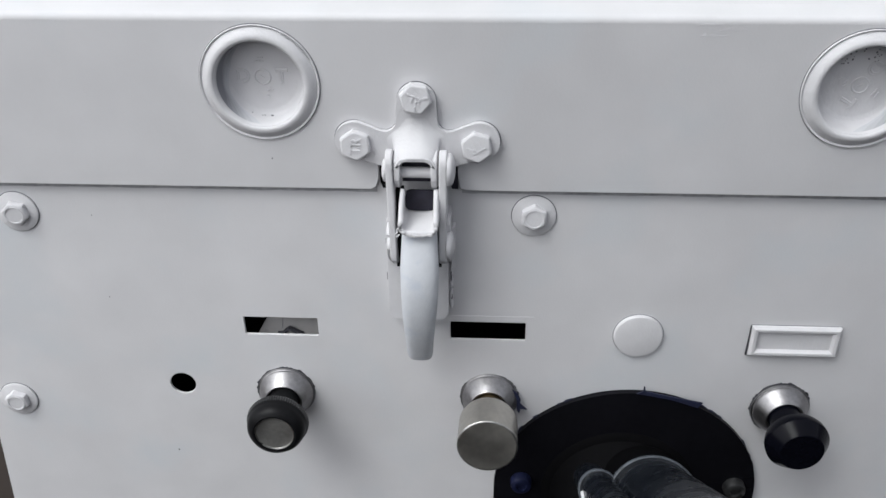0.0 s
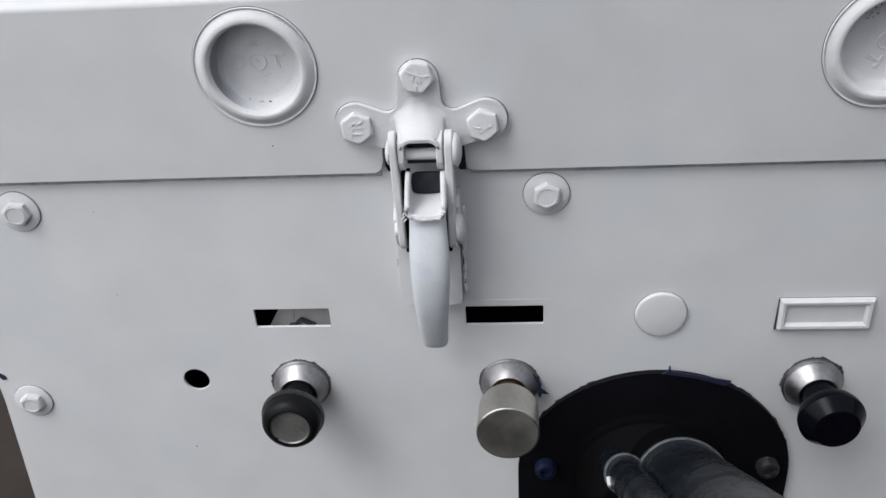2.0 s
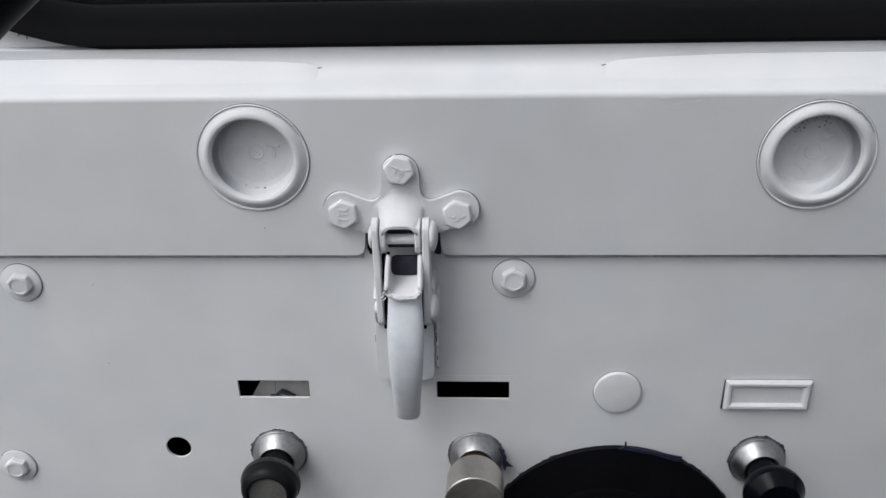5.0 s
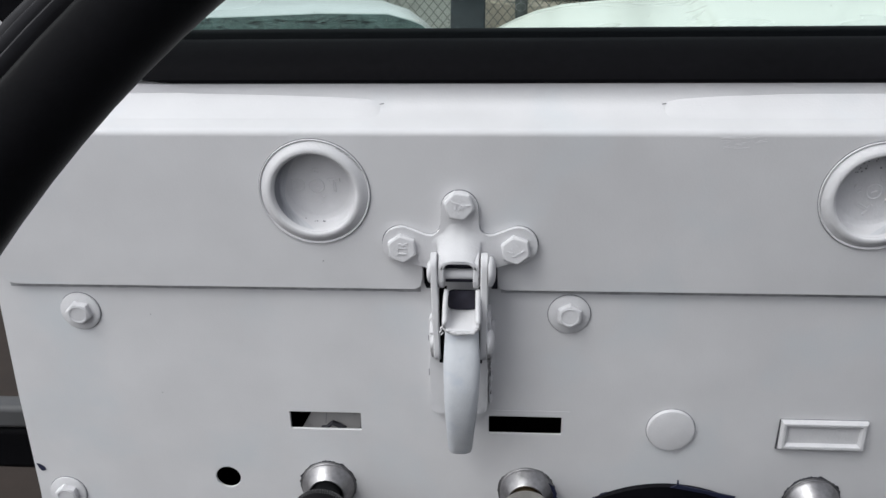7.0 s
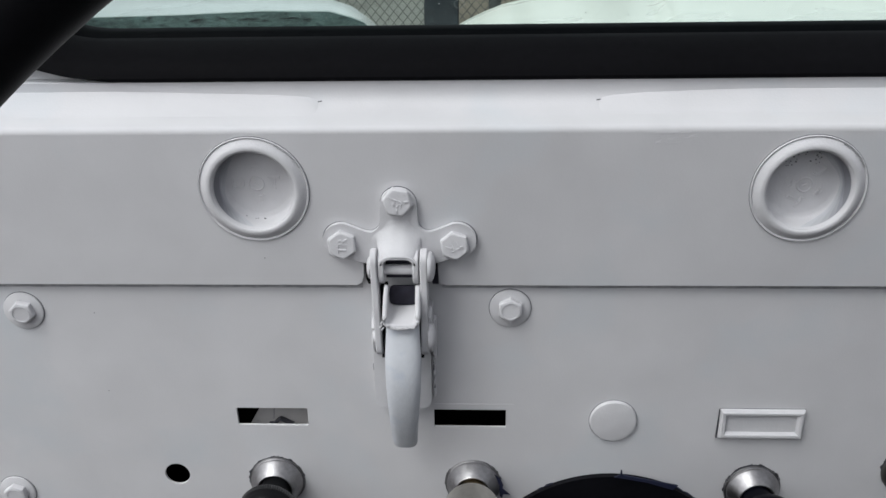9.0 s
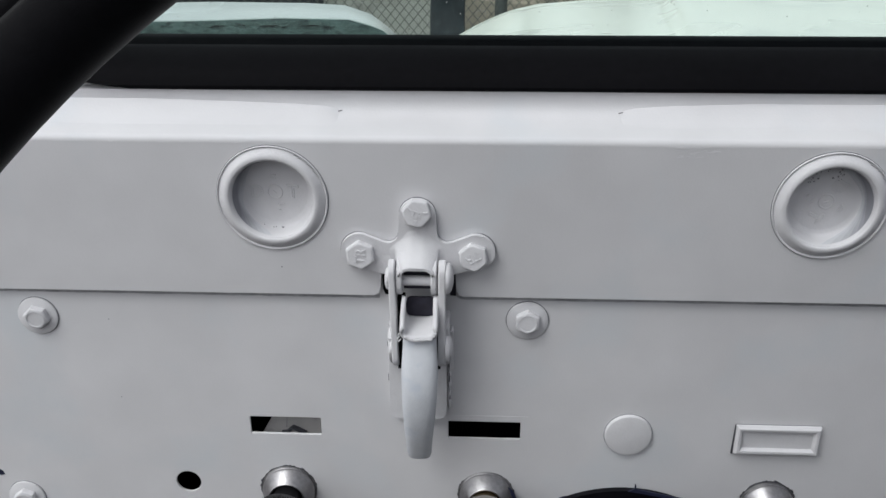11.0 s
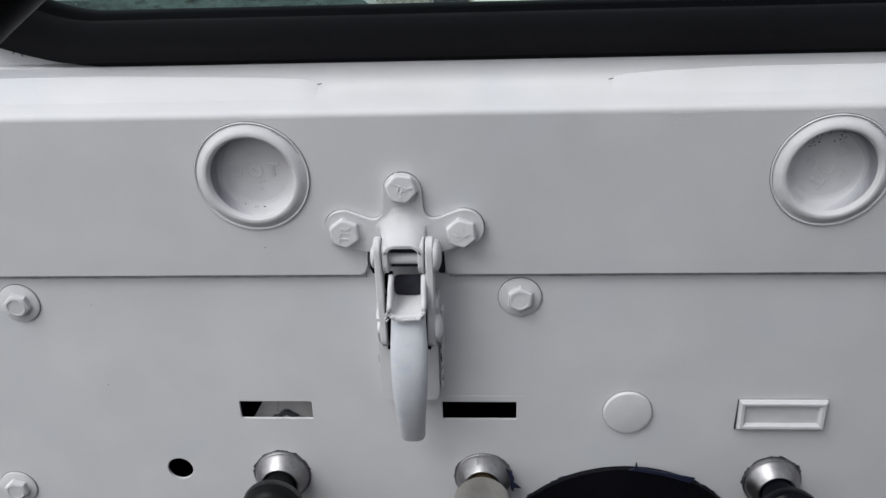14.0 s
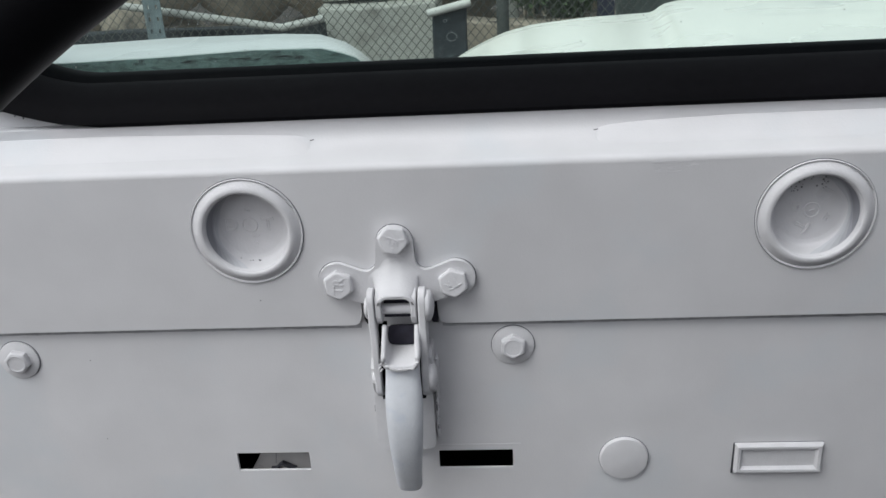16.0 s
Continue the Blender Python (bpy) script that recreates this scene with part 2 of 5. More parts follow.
def arc(cx, cz, r, a0, a1, n=10):
    return [(cx + r * math.cos(radians(a0 + (a1 - a0) * i / n)), cz + r * math.sin(radians(a0 + (a1 - a0) * i / n))) for i in range(n + 1)]


def rounded(x0, z0, x1, z1, r, n=5):
    return arc(x1 - r, z1 - r, r, 0, 90, n) + arc(x0 + r, z1 - r, r, 90, 180, n) + arc(x0 + r, z0 + r, r, 180, 270, n) + arc(x1 - r, z0 + r, r, 270, 360, n)


def prism(outline, y0, y1, holes=(), bm=None):
    """A plate in the x-z plane from y0 (front) to y1 (back), with holes through it."""
    bm = bm or bmesh.new()
    edges = []
    for loop in (outline, *holes):
        vs = [bm.verts.new((x, y0, z)) for x, z in loop]
        edges += [bm.edges.new((a, b)) for a, b in zip(vs, vs[1:] + vs[:1])]
    got = bmesh.ops.triangle_fill(bm, use_beauty=True, use_dissolve=False, edges=edges, normal=(0, -1, 0))
    faces = [f for f in got["geom"] if isinstance(f, bmesh.types.BMFace)]
    more = bmesh.ops.extrude_face_region(bm, geom=faces)
    bmesh.ops.translate(bm, vec=(0, y1 - y0, 0), verts=[v for v in more["geom"] if isinstance(v, bmesh.types.BMVert)])
    return bm


def plate_yz(outline, x0, x1, bm=None):
    """A plate in the y-z plane from x0 to x1."""
    bm = bm or bmesh.new()
    a = [bm.verts.new((x0, y, z)) for y, z in outline]
    b = [bm.verts.new((x1, y, z)) for y, z in outline]
    bm.faces.new(a)
    bm.faces.new(b[::-1])
    k = len(a)
    for i in range(k):
        bm.faces.new((a[i], b[i], b[(i + 1) % k], a[(i + 1) % k]))
    return bm


def lathe(profile, n=40, bm=None, ridge=None):
    """A turned body round the axis towards -y: pairs of radius and height out from the panel. ridge: (row, depth) for knurling."""
    bm = bm or bmesh.new()
    rings = []
    for k, (r, h) in enumerate(profile):
        if r < 1e-6:
            rings.append([bm.verts.new((0, -h, 0))])
            continue
        ring = []
        for i in range(n):
            a = 2 * math.pi * i / n
            rr = r - (ridge[1] if ridge and k in ridge[0] and i % 2 else 0)
            ring.append(bm.verts.new((rr * math.cos(a), -h, rr * math.sin(a))))
        rings.append(ring)
    for a, b in zip(rings, rings[1:]):
        for i in range(n):
            j = (i + 1) % n
            if len(a) == 1 and len(b) == 1:
                continue
            if len(a) == 1:
                bm.faces.new((a[0], b[i], b[j]))
            elif len(b) == 1:
                bm.faces.new((a[i], a[j], b[0]))
            else:
                bm.faces.new((a[i], a[j], b[j], b[i]))
    return bm


def shifted(bm, m):
    bmesh.ops.transform(bm, matrix=m, verts=bm.verts)
    return bm


def box(x0, x1, y0, y1, z0, z1, bm=None):
    bm = bm or bmesh.new()
    got = bmesh.ops.create_cube(bm, size=1.0)
    bmesh.ops.transform(bm, matrix=Matrix.LocRotScale(((x0 + x1) / 2, (y0 + y1) / 2, (z0 + z1) / 2), None, (x1 - x0, y1 - y0, z1 - z0)), verts=got["verts"])
    return bm


def rod(a, b, r, n=16, bm=None, cap=True):
    bm = bm or bmesh.new()
    a, b = Vector(a), Vector(b)
    q = (b - a).to_track_quat("Z", "Y").to_matrix().to_4x4()
    got = bmesh.ops.create_cone(bm, cap_ends=cap, segments=n, radius1=r, radius2=r, depth=(b - a).length)
    bmesh.ops.transform(bm, matrix=Matrix.Translation((a + b) / 2) @ q, verts=got["verts"])
    return bm


def sweep_xz(path, section, bm=None, closed=False):
    """A bar along a path in the x-z plane. section: pairs of (offset to the path's left, y)."""
    bm = bm or bmesh.new()
    rings = []
    k = len(path)
    for i in range(k):
        p0 = Vector(path[i - 1] if i or closed else path[i])
        p1 = Vector(path[(i + 1) % k] if i < k - 1 or closed else path[i])
        d = (p1 - p0).normalized()
        nx, nz = -d.y, d.x
        rings.append([bm.verts.new((path[i][0] + nx * o, y, path[i][1] + nz * o)) for o, y in section])
    s = len(section)
    for i in range(k if closed else k - 1):
        a, b = rings[i], rings[(i + 1) % k]
        for j in range(s):
            bm.faces.new((a[j], a[(j + 1) % s], b[(j + 1) % s], b[j]))
    if not closed:
        bm.faces.new(rings[0])
        bm.faces.new(rings[-1][::-1])
    return bm


def letters(text, size, height, line=0.0):
    """Raised letters as a bmesh, lying in the x-z plane and facing -y, centred."""
    cu = bpy.data.curves.new("letters", "FONT")
    cu.body, cu.size, cu.extrude, cu.align_x, cu.align_y = text, size, height, "CENTER", "CENTER"
    cu.resolution_u = 3
    if line:
        cu.fill_mode, cu.bevel_depth, cu.bevel_resolution = "NONE", line, 1
    ob = bpy.data.objects.new("letters", cu)
    scene.collection.objects.link(ob)
    bpy.context.view_layer.update()
    me = bpy.data.meshes.new_from_object(ob.evaluated_get(bpy.context.evaluated_depsgraph_get()))
    bm = bmesh.new()
    bm.from_mesh(me)
    bpy.data.objects.remove(ob)
    bpy.data.meshes.remove(me)
    bpy.data.curves.remove(cu)
    return shifted(bm, pose(0, 0, 0, 90, 0, 0))


# ---- dashboard sheet metal ----
def circle(cx, cz, r, n=32):
    return arc(cx, cz, r, 0, 360 * (n - 1) / n, n - 1)


SLOT_LEFT = (-0.0952, 0.9098, -0.0558, 0.9208)
SLOT_RIGHT = (0.0146, 0.9098, 0.0540, 0.9208)
KNOBS = ((-0.0766, 0.8720), (0.0358, 0.8716), (0.1925, 0.8701))


def lower_panel():
    outline = [(-0.2462, 1.0270), (-0.2470, 0.985), (-0.2488, 0.93), (-0.2498, 0.86), (-0.2560, 0.78), (-0.259, 0.70), (1.20, 0.70), (1.20, 1.0270)]
    holes = [rounded(*s, 0.0005, 2) for s in (SLOT_LEFT, SLOT_RIGHT)] + [circle(-0.1349, 0.8750, 0.0071, 28)]
    holes += [circle(x, z, 0.009, 20) for x, z in KNOBS]
    ob = part("lower_dash_panel", prism(outline, 0.0, 0.0016, holes), primer, round_edge=0.0004, segments=2)
    return tagged(ob, "grey-white primed steel dash panel with two open slots and a hole", "dash panel", kind="structure")


LEAN = -0.05  # the upper panel leans towards the seat
PLUGS = ((-0.0703, 1.0513), (0.1951, 1.0509))


def face_y(z):
    return -0.0034 + LEAN * (z - 1.0)


def sheared(bm):
    for v in bm.verts:
        v.co.y += LEAN * (v.co.z - 1.0)
    return bm


def upper_panel():
    ob = thing("upper_dash_panel", "grey-white primed upper dash panel with rolled top edge", "dash panel", kind="structure")
    outline = arc(-0.231, 1.0105, 0.012, 180, 270, 8) + [(-0.0230, 0.9985), (-0.0205, 1.0000), (-0.0192, 1.004), (-0.0185, 1.016), (0.0183, 1.016), (0.0188, 1.0035), (0.0200, 0.9995), (0.0225, 0.9985), (1.20, 0.9985), (1.20, 1.0798), (-0.243, 1.0798)]
    holes = [circle(x, z, 0.0225, 40) for x, z in PLUGS]
    face = part("face", sheared(prism(outline, -0.0034, -0.0010, holes)), primer, ob)
    bev = face.data.attributes.new("bevel_weight_edge", "FLOAT", "EDGE")
    for e in face.data.edges:
        a, b = (face.data.vertices[i].co for i in e.vertices)
        low = max(a.z, b.z) < 1.0165 and a.y < face_y(a.z) + 0.0005 and b.y < face_y(b.z) + 0.0005
        bev.data[e.index].value = 1.0 if low else 0.0
    mod = face.modifiers.new("round_edge", "BEVEL")
    mod.width, mod.segments, mod.limit_method, mod.harden_normals = 0.0014, 3, "WEIGHT", True
    # dark strips paint the lip's shadow onto the lower panel
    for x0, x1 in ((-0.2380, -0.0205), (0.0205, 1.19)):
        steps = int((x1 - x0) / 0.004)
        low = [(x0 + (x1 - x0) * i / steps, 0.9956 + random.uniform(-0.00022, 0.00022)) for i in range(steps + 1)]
        part("gap_line", prism(low + [(x1, 0.9990), (x0, 0.9990)], -0.0003, -0.0001), scuff_and_shade_primer, ob, "dark strip painted as the shadow under the panel's lip")
    # the rolled edge and the ledge that runs back under the windscreen
    y0 = face_y(1.079)
    roll = [(y0, 1.0797)] + [(y0 + 0.0032 - 0.0032 * math.cos(radians(a)), 1.0799 + 0.0032 * math.sin(radians(a))) for a in range(6, 67, 10)]
    cove = [(0.0004, 1.0845), (0.0040, 1.0853), (0.0080, 1.0863), (0.0108, 1.0874), (0.0130, 1.0889), (0.0145, 1.0907), (0.0153, 1.0926), (0.0156, 1.0945), (0.0155, 1.0966), (0.0151, 1.0986), (0.0150, 1.0995), (0.0156, 1.0998), (0.0215, 1.0999), (0.034, 1.1000)]
    roll += cove
    under = [(y + 0.0016, z - 0.0018) for y, z in roll[::-1]]
    bm = bmesh.new()
    xs = [-0.243 + 1.443 * i / 60 for i in range(61)]
    ring = roll + under
    grid = [[bm.verts.new((x, y, z)) for y, z in ring] for x in xs]
    k = len(ring)
    for a, b in zip(grid, grid[1:]):
        for j in range(k):
            bm.faces.new((a[j], b[j], b[(j + 1) % k], a[(j + 1) % k]))
    bm.faces.new(grid[0])
    bm.faces.new(grid[-1][::-1])
    part("ledge", bm, primer, ob)
    # shallow raised strips at both sides of the ledge, with rounded inner ends

    def along(pairs, v):
        for (a, b), (c, d) in zip(pairs, pairs[1:]):
            if a <= v <= c + 1e-9:
                return b + (d - b) * (v - a) / (c - a)
        return pairs[-1][1]

    upright = [(z, y) for y, z in cove[:11]]
    for x0, x1, heights in ((-0.243, -0.0385, ((-0.243, 1.0944), (-0.140, 1.0950), (-0.095, 1.0938), (-0.062, 1.0928), (-0.046, 1.0918), (-0.040, 1.0907), (-0.0385, 1.0895))),
                            (0.0965, 1.20, ((0.0965, 1.0893), (0.098, 1.0906), (0.104, 1.0917), (0.120, 1.0929), (0.160, 1.0942), (1.20, 1.0948)))):
        bm = bmesh.new()
        rows = []
        for i in range(61):
            f = (i / 60) ** 2 if x1 > 0 else 1 - (1 - i / 60) ** 2
            x = x0 + (x1 - x0) * f
            c = min(1.0, ((x1 - x) if x1 < 0 else (x - x0)) / 0.010)
            c = math.sqrt(max(0.0, 1 - (1 - c) ** 2))
            high = along(heights, x)
            back = along(upright, high) - 0.0010 * c
            high += 0.24 * (0.0154 - back) * c
            row = []
            for k in range(13):
                y = 0.0030 + (back - 0.0030) * k / 12
                chord = 1.0850 + (high - 1.0850) * k / 12
                low = along(cove, y)
                row.append(bm.verts.new((x, y, low + ((0.5 + 0.5 * (k / 12) ** 3) * (chord - low) - 0.0002) * c - 0.0003 * (1 - c))))
            row.append(bm.verts.new((x, back + 0.0005, high - 0.0001)))
            row.append(bm.verts.new((x, back + 0.0016, high - 0.0004)))
            rows.append(row)
        for a, b in zip(rows, rows[1:]):
            for k in range(14):
                bm.faces.new((a[k], b[k], b[k + 1], a[k + 1]))
        part("raised_strip", bm, primer, ob)
    # small burrs at the ends of the strips and a scuff in the paint near the edge
    for x in (-0.0384, 0.0962):
        bm = rod((x - 0.0006, 0.0118, 1.0902), (x + 0.0014, 0.0121, 1.0905), 0.00024, 6)
        part("burr", bm, flake_dark, ob)
    curl = sweep_xz([(-0.1850 + 0.0022 * math.cos(radians(a)), 1.1045 + 0.0020 * math.sin(radians(a))) for a in range(-20, 161, 20)], [(0.0003 * math.cos(radians(k)), 0.0222 + 0.0003 * math.sin(radians(k))) for k in range(0, 360, 60)])
    part("burr", curl, flake_dark, ob)
    rng = random.Random(21)
    for k in range(26):
        x, z = rng.uniform(0.116, 0.138), 1.0790 - 0.0050 * rng.random() ** 1.6
        if z < 1.0765:
            x = rng.uniform(0.121, 0.130)
        long = rng.uniform(0.0015, 0.0060) * (1.6 if z > 1.0778 else 0.8)
        rise = rng.uniform(-0.0008, 0.0010)
        part("scuff", rod((x, face_y(z) - 0.00002, z), (x + long, face_y(z + rise) - 0.00002, z + rise), rng.uniform(0.00006, 0.00014), 5), primer_part, ob)
    return ob


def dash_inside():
    # closed box coloured near-black, so the slots show deep shade
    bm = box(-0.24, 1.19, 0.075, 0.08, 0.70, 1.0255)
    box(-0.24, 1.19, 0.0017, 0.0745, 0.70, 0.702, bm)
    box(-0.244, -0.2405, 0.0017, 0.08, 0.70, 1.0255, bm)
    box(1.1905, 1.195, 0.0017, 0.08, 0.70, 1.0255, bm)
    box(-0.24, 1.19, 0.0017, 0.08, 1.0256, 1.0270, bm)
    return tagged(part("dash_cavity", bm, dark_inside, smooth=False), "near-black box standing for the shade behind the dash panel", "cavity", kind="structure")


lower_panel()
upper_panel()
dash_inside()


# ---- hole plugs ----
def plug(x, z, text, turn, worn, thin):
    ob = thing("hole_plug", "round primed plug with raised rim and dished centre in dash", "hole plug", "plugs in the upper dash panel")
    ob.matrix_world = Matrix.Translation((x, face_y(z), z)) @ pose(0, 0, 0, math.degrees(math.atan(-LEAN)), 0, 0)
    part("rim", lathe([(0.0270, -0.0002), (0.0272, 0.0006), (0.0269, 0.0010), (0.0265, 0.0008), (0.0262, 0.0003), (0.0256, 0.0007), (0.0245, 0.0016), (0.0234, 0.0025), (0.0225, 0.0029), (0.0214, 0.0030), (0.0208, 0.0028), (0.0204, 0.0023), (0.0203, 0.0019), (0.0201, 0.0019), (0.0198, 0.0012), (0.0196, 0.0002)], 80), primer_part, ob)
    part("wall", lathe([(0.0197, 0.0004), (0.0196, -0.0010), (0.0194, -0.0036), (0.0192, -0.0058), (0.0190, -0.0069), (0.0185, -0.0077), (0.0178, -0.0081), (0.0155, -0.0083)], 80), primer_part, ob)
    # nested darker patches: the recess's shade painted over thin bluish primer
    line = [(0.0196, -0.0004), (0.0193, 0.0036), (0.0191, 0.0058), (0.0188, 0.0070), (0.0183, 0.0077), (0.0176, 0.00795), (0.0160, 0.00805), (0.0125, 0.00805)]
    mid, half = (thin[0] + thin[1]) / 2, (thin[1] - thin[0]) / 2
    for k, mat in enumerate(shaded_walls):
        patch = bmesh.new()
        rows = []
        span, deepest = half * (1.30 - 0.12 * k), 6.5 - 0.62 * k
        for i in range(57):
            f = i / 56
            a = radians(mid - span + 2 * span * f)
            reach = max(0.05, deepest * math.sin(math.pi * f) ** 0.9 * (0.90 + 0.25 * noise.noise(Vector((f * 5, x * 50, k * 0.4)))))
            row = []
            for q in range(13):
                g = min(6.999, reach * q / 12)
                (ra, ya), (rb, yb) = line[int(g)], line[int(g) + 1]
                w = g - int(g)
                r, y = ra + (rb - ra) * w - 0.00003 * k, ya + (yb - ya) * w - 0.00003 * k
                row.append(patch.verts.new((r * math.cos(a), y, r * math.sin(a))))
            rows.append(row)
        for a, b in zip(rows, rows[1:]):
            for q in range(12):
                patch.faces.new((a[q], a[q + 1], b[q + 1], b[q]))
        part("thin_primer_patch", patch, mat, ob, "painted shade over thin bluish primer on the inner wall")
    # dark ring for the gap and the shade in it
    part("gap_line", lathe([(0.0268, 0.0001), (0.0275, 0.00012), (0.0275, 0.0000)], 64), shadow_primer, ob, "dark gap with painted shade round the rim")
    for a, r in ((26, 0.0266), (31, 0.0263), (36, 0.0267), (41, 0.0264), (46, 0.0266), (52, 0.0262), (57, 0.0266)):
        p = (r * math.cos(radians(a)), -0.0009, r * math.sin(radians(a)))
        q = ((r - 0.0006) * math.cos(radians(a + 5)), -0.0009, (r - 0.0006) * math.sin(radians(a + 5)))
        part("scuff", rod(p, q, 0.00016, 5), scuff_and_shade_primer, ob)
    disc = part("dish", lathe([(0.0163, -0.0083), (0.0140, -0.0082), (0.0100, -0.0082), (0.0, -0.0082)], 48), primer_part, ob)
    floor = Matrix.Translation((0, 0.00815, -0.0010)) @ pose(0, 0, 0, 0, turn, 0)
    bm = shifted(letters(text[0], 0.0094, 0.0, 0.00048), floor @ Matrix.Translation((-0.0098, 0, 0.001)))
    part("letter", bm, primer_part, disc)
    part("letter", shifted(letters(text[2], 0.0094, 0.0, 0.00048), floor @ Matrix.Translation((0.0082, 0, 0.001))), primer_part, disc)
    ring = lathe([(0.0041, 0.0), (0.0038, 0.0005), (0.0034, 0.0005), (0.0031, 0.0)], 28)
    part("ring_mark", shifted(ring, floor @ Matrix.Translation((-0.0006, 0.0001, 0.001))), primer_part, disc)
    for dx, dz, w in ((-0.0008, 0.0100, 0.0028), (-0.0020, 0.0085, 0.0024), (-0.0004, 0.0082, 0.0020), (0.0010, -0.0055, 0.0016), (0.0012, -0.0085, 0.0014), (0.0030, -0.0048, 0.0016)):
        part("mark", shifted(box(-w / 2, w / 2, -0.0006, 0.0002, -0.0003, 0.0003), floor @ Matrix.Translation((dx, 0, dz)) @ pose(0, 0, 0, 0, dx * 9000, 0)), primer_part, disc)
    part("mark", shifted(box(-0.0013, 0.0013, -0.0006, 0.0002, -0.0003, 0.0003), floor @ Matrix.Translation((-0.0006, 0, 0.001)) @ pose(0, 0, 0, 0, 40, 0)), primer_part, disc)
    for k in range(worn):
        a = random.uniform(*((246, 278) if worn < 8 else (60, 140)))
        r, y = (random.uniform(0.0184, 0.0189), 0.0071) if worn < 8 else (random.uniform(0.0110, 0.0170), 0.0080)
        s = random.uniform(0.00020, 0.00055)
        bm = lathe([(s, 0.0), (s * 0.7, 0.0002), (0, 0.0002)], 6)
        part("chip", shifted(bm, Matrix.Translation((r * math.cos(radians(a)), y, r * math.sin(radians(a))))), flake_dark if worn < 8 else shadow_primer, disc)
    return ob


plug(*PLUGS[0], "DOT", 0, 5, (80, 240))
plug(*PLUGS[1], "DOT", 120, 30, (-60, 150))


# ---- bolts with washers ----
def hex_head(af, h, flange=0.0):
    """A hexagon head with a chamfered top, its foot at y = 0."""
    bm = bmesh.new()
    n = 6
    rows = []
    for y, s in ((0, 1), (-h * 0.84, 1), (-h, 0.9)):
        ring = []
        for i in range(n * 4):
            a = 2 * math.pi * i / (n * 4)
            k = (a % (math.pi / 3)) - math.pi / 6
            r = af / 2 / math.cos(k)
            r = min(r, af / 2 * 1.10) * s if y != 0 and s < 1 else r
            ring.append(bm.verts.new((r * math.cos(a), y, r * math.sin(a))))
        rows.append(ring)
    for a, b in zip(rows, rows[1:]):
        for i in range(n * 4):
            bm.faces.new((a[i], a[(i + 1) % (n * 4)], b[(i + 1) % (n * 4)], b[i]))
    bm.faces.new(rows[-1])
    return bm


def dash_bolt(x, z, turn, lean=(0, 0)):
    ob = thing("hex_bolt", "primed hexagon bolt with a round washer, on the dash panel", "bolt", "bolts of the lower dash panel", at=(x, 0, z))
    # the joint and its contact shade, drawn as a dark ring
    part("gap_line", lathe([(0.0100, 0.0001), (0.0110, 0.00014), (0.0111, 0.0)], 48), joint_shade, ob, "dark joint with painted shade round the washer")
    part("washer", lathe([(0.0107, 0.0), (0.0107, 0.0009), (0.0103, 0.0012), (0.0055, 0.0012)], 48), primer_part, ob)
    head = shifted(hex_head(0.0118, 0.0034), pose(0, -0.0011, 0, lean[0], turn, lean[1]))
    h = part("head", head, primer_part, ob, round_edge=0.0004)
    rim = lathe([(0.0048, 0.0), (0.0048, 0.0003), (0.0043, 0.0003), (0.0042, 0.0)], 30)
    part("rim_mark", shifted(rim, pose(0, -0.0011, 0, lean[0], turn, lean[1]) @ Matrix.Translation((0, -0.0034, 0))), primer_part, h)
    return ob


dash_bolt(0.0554, 0.9841, 31, (-2, 0))
dash_bolt(-0.2027, 0.9815, 15, (4, 4))
dash_bolt(-0.2322, 0.8612, 22, (3, 3))


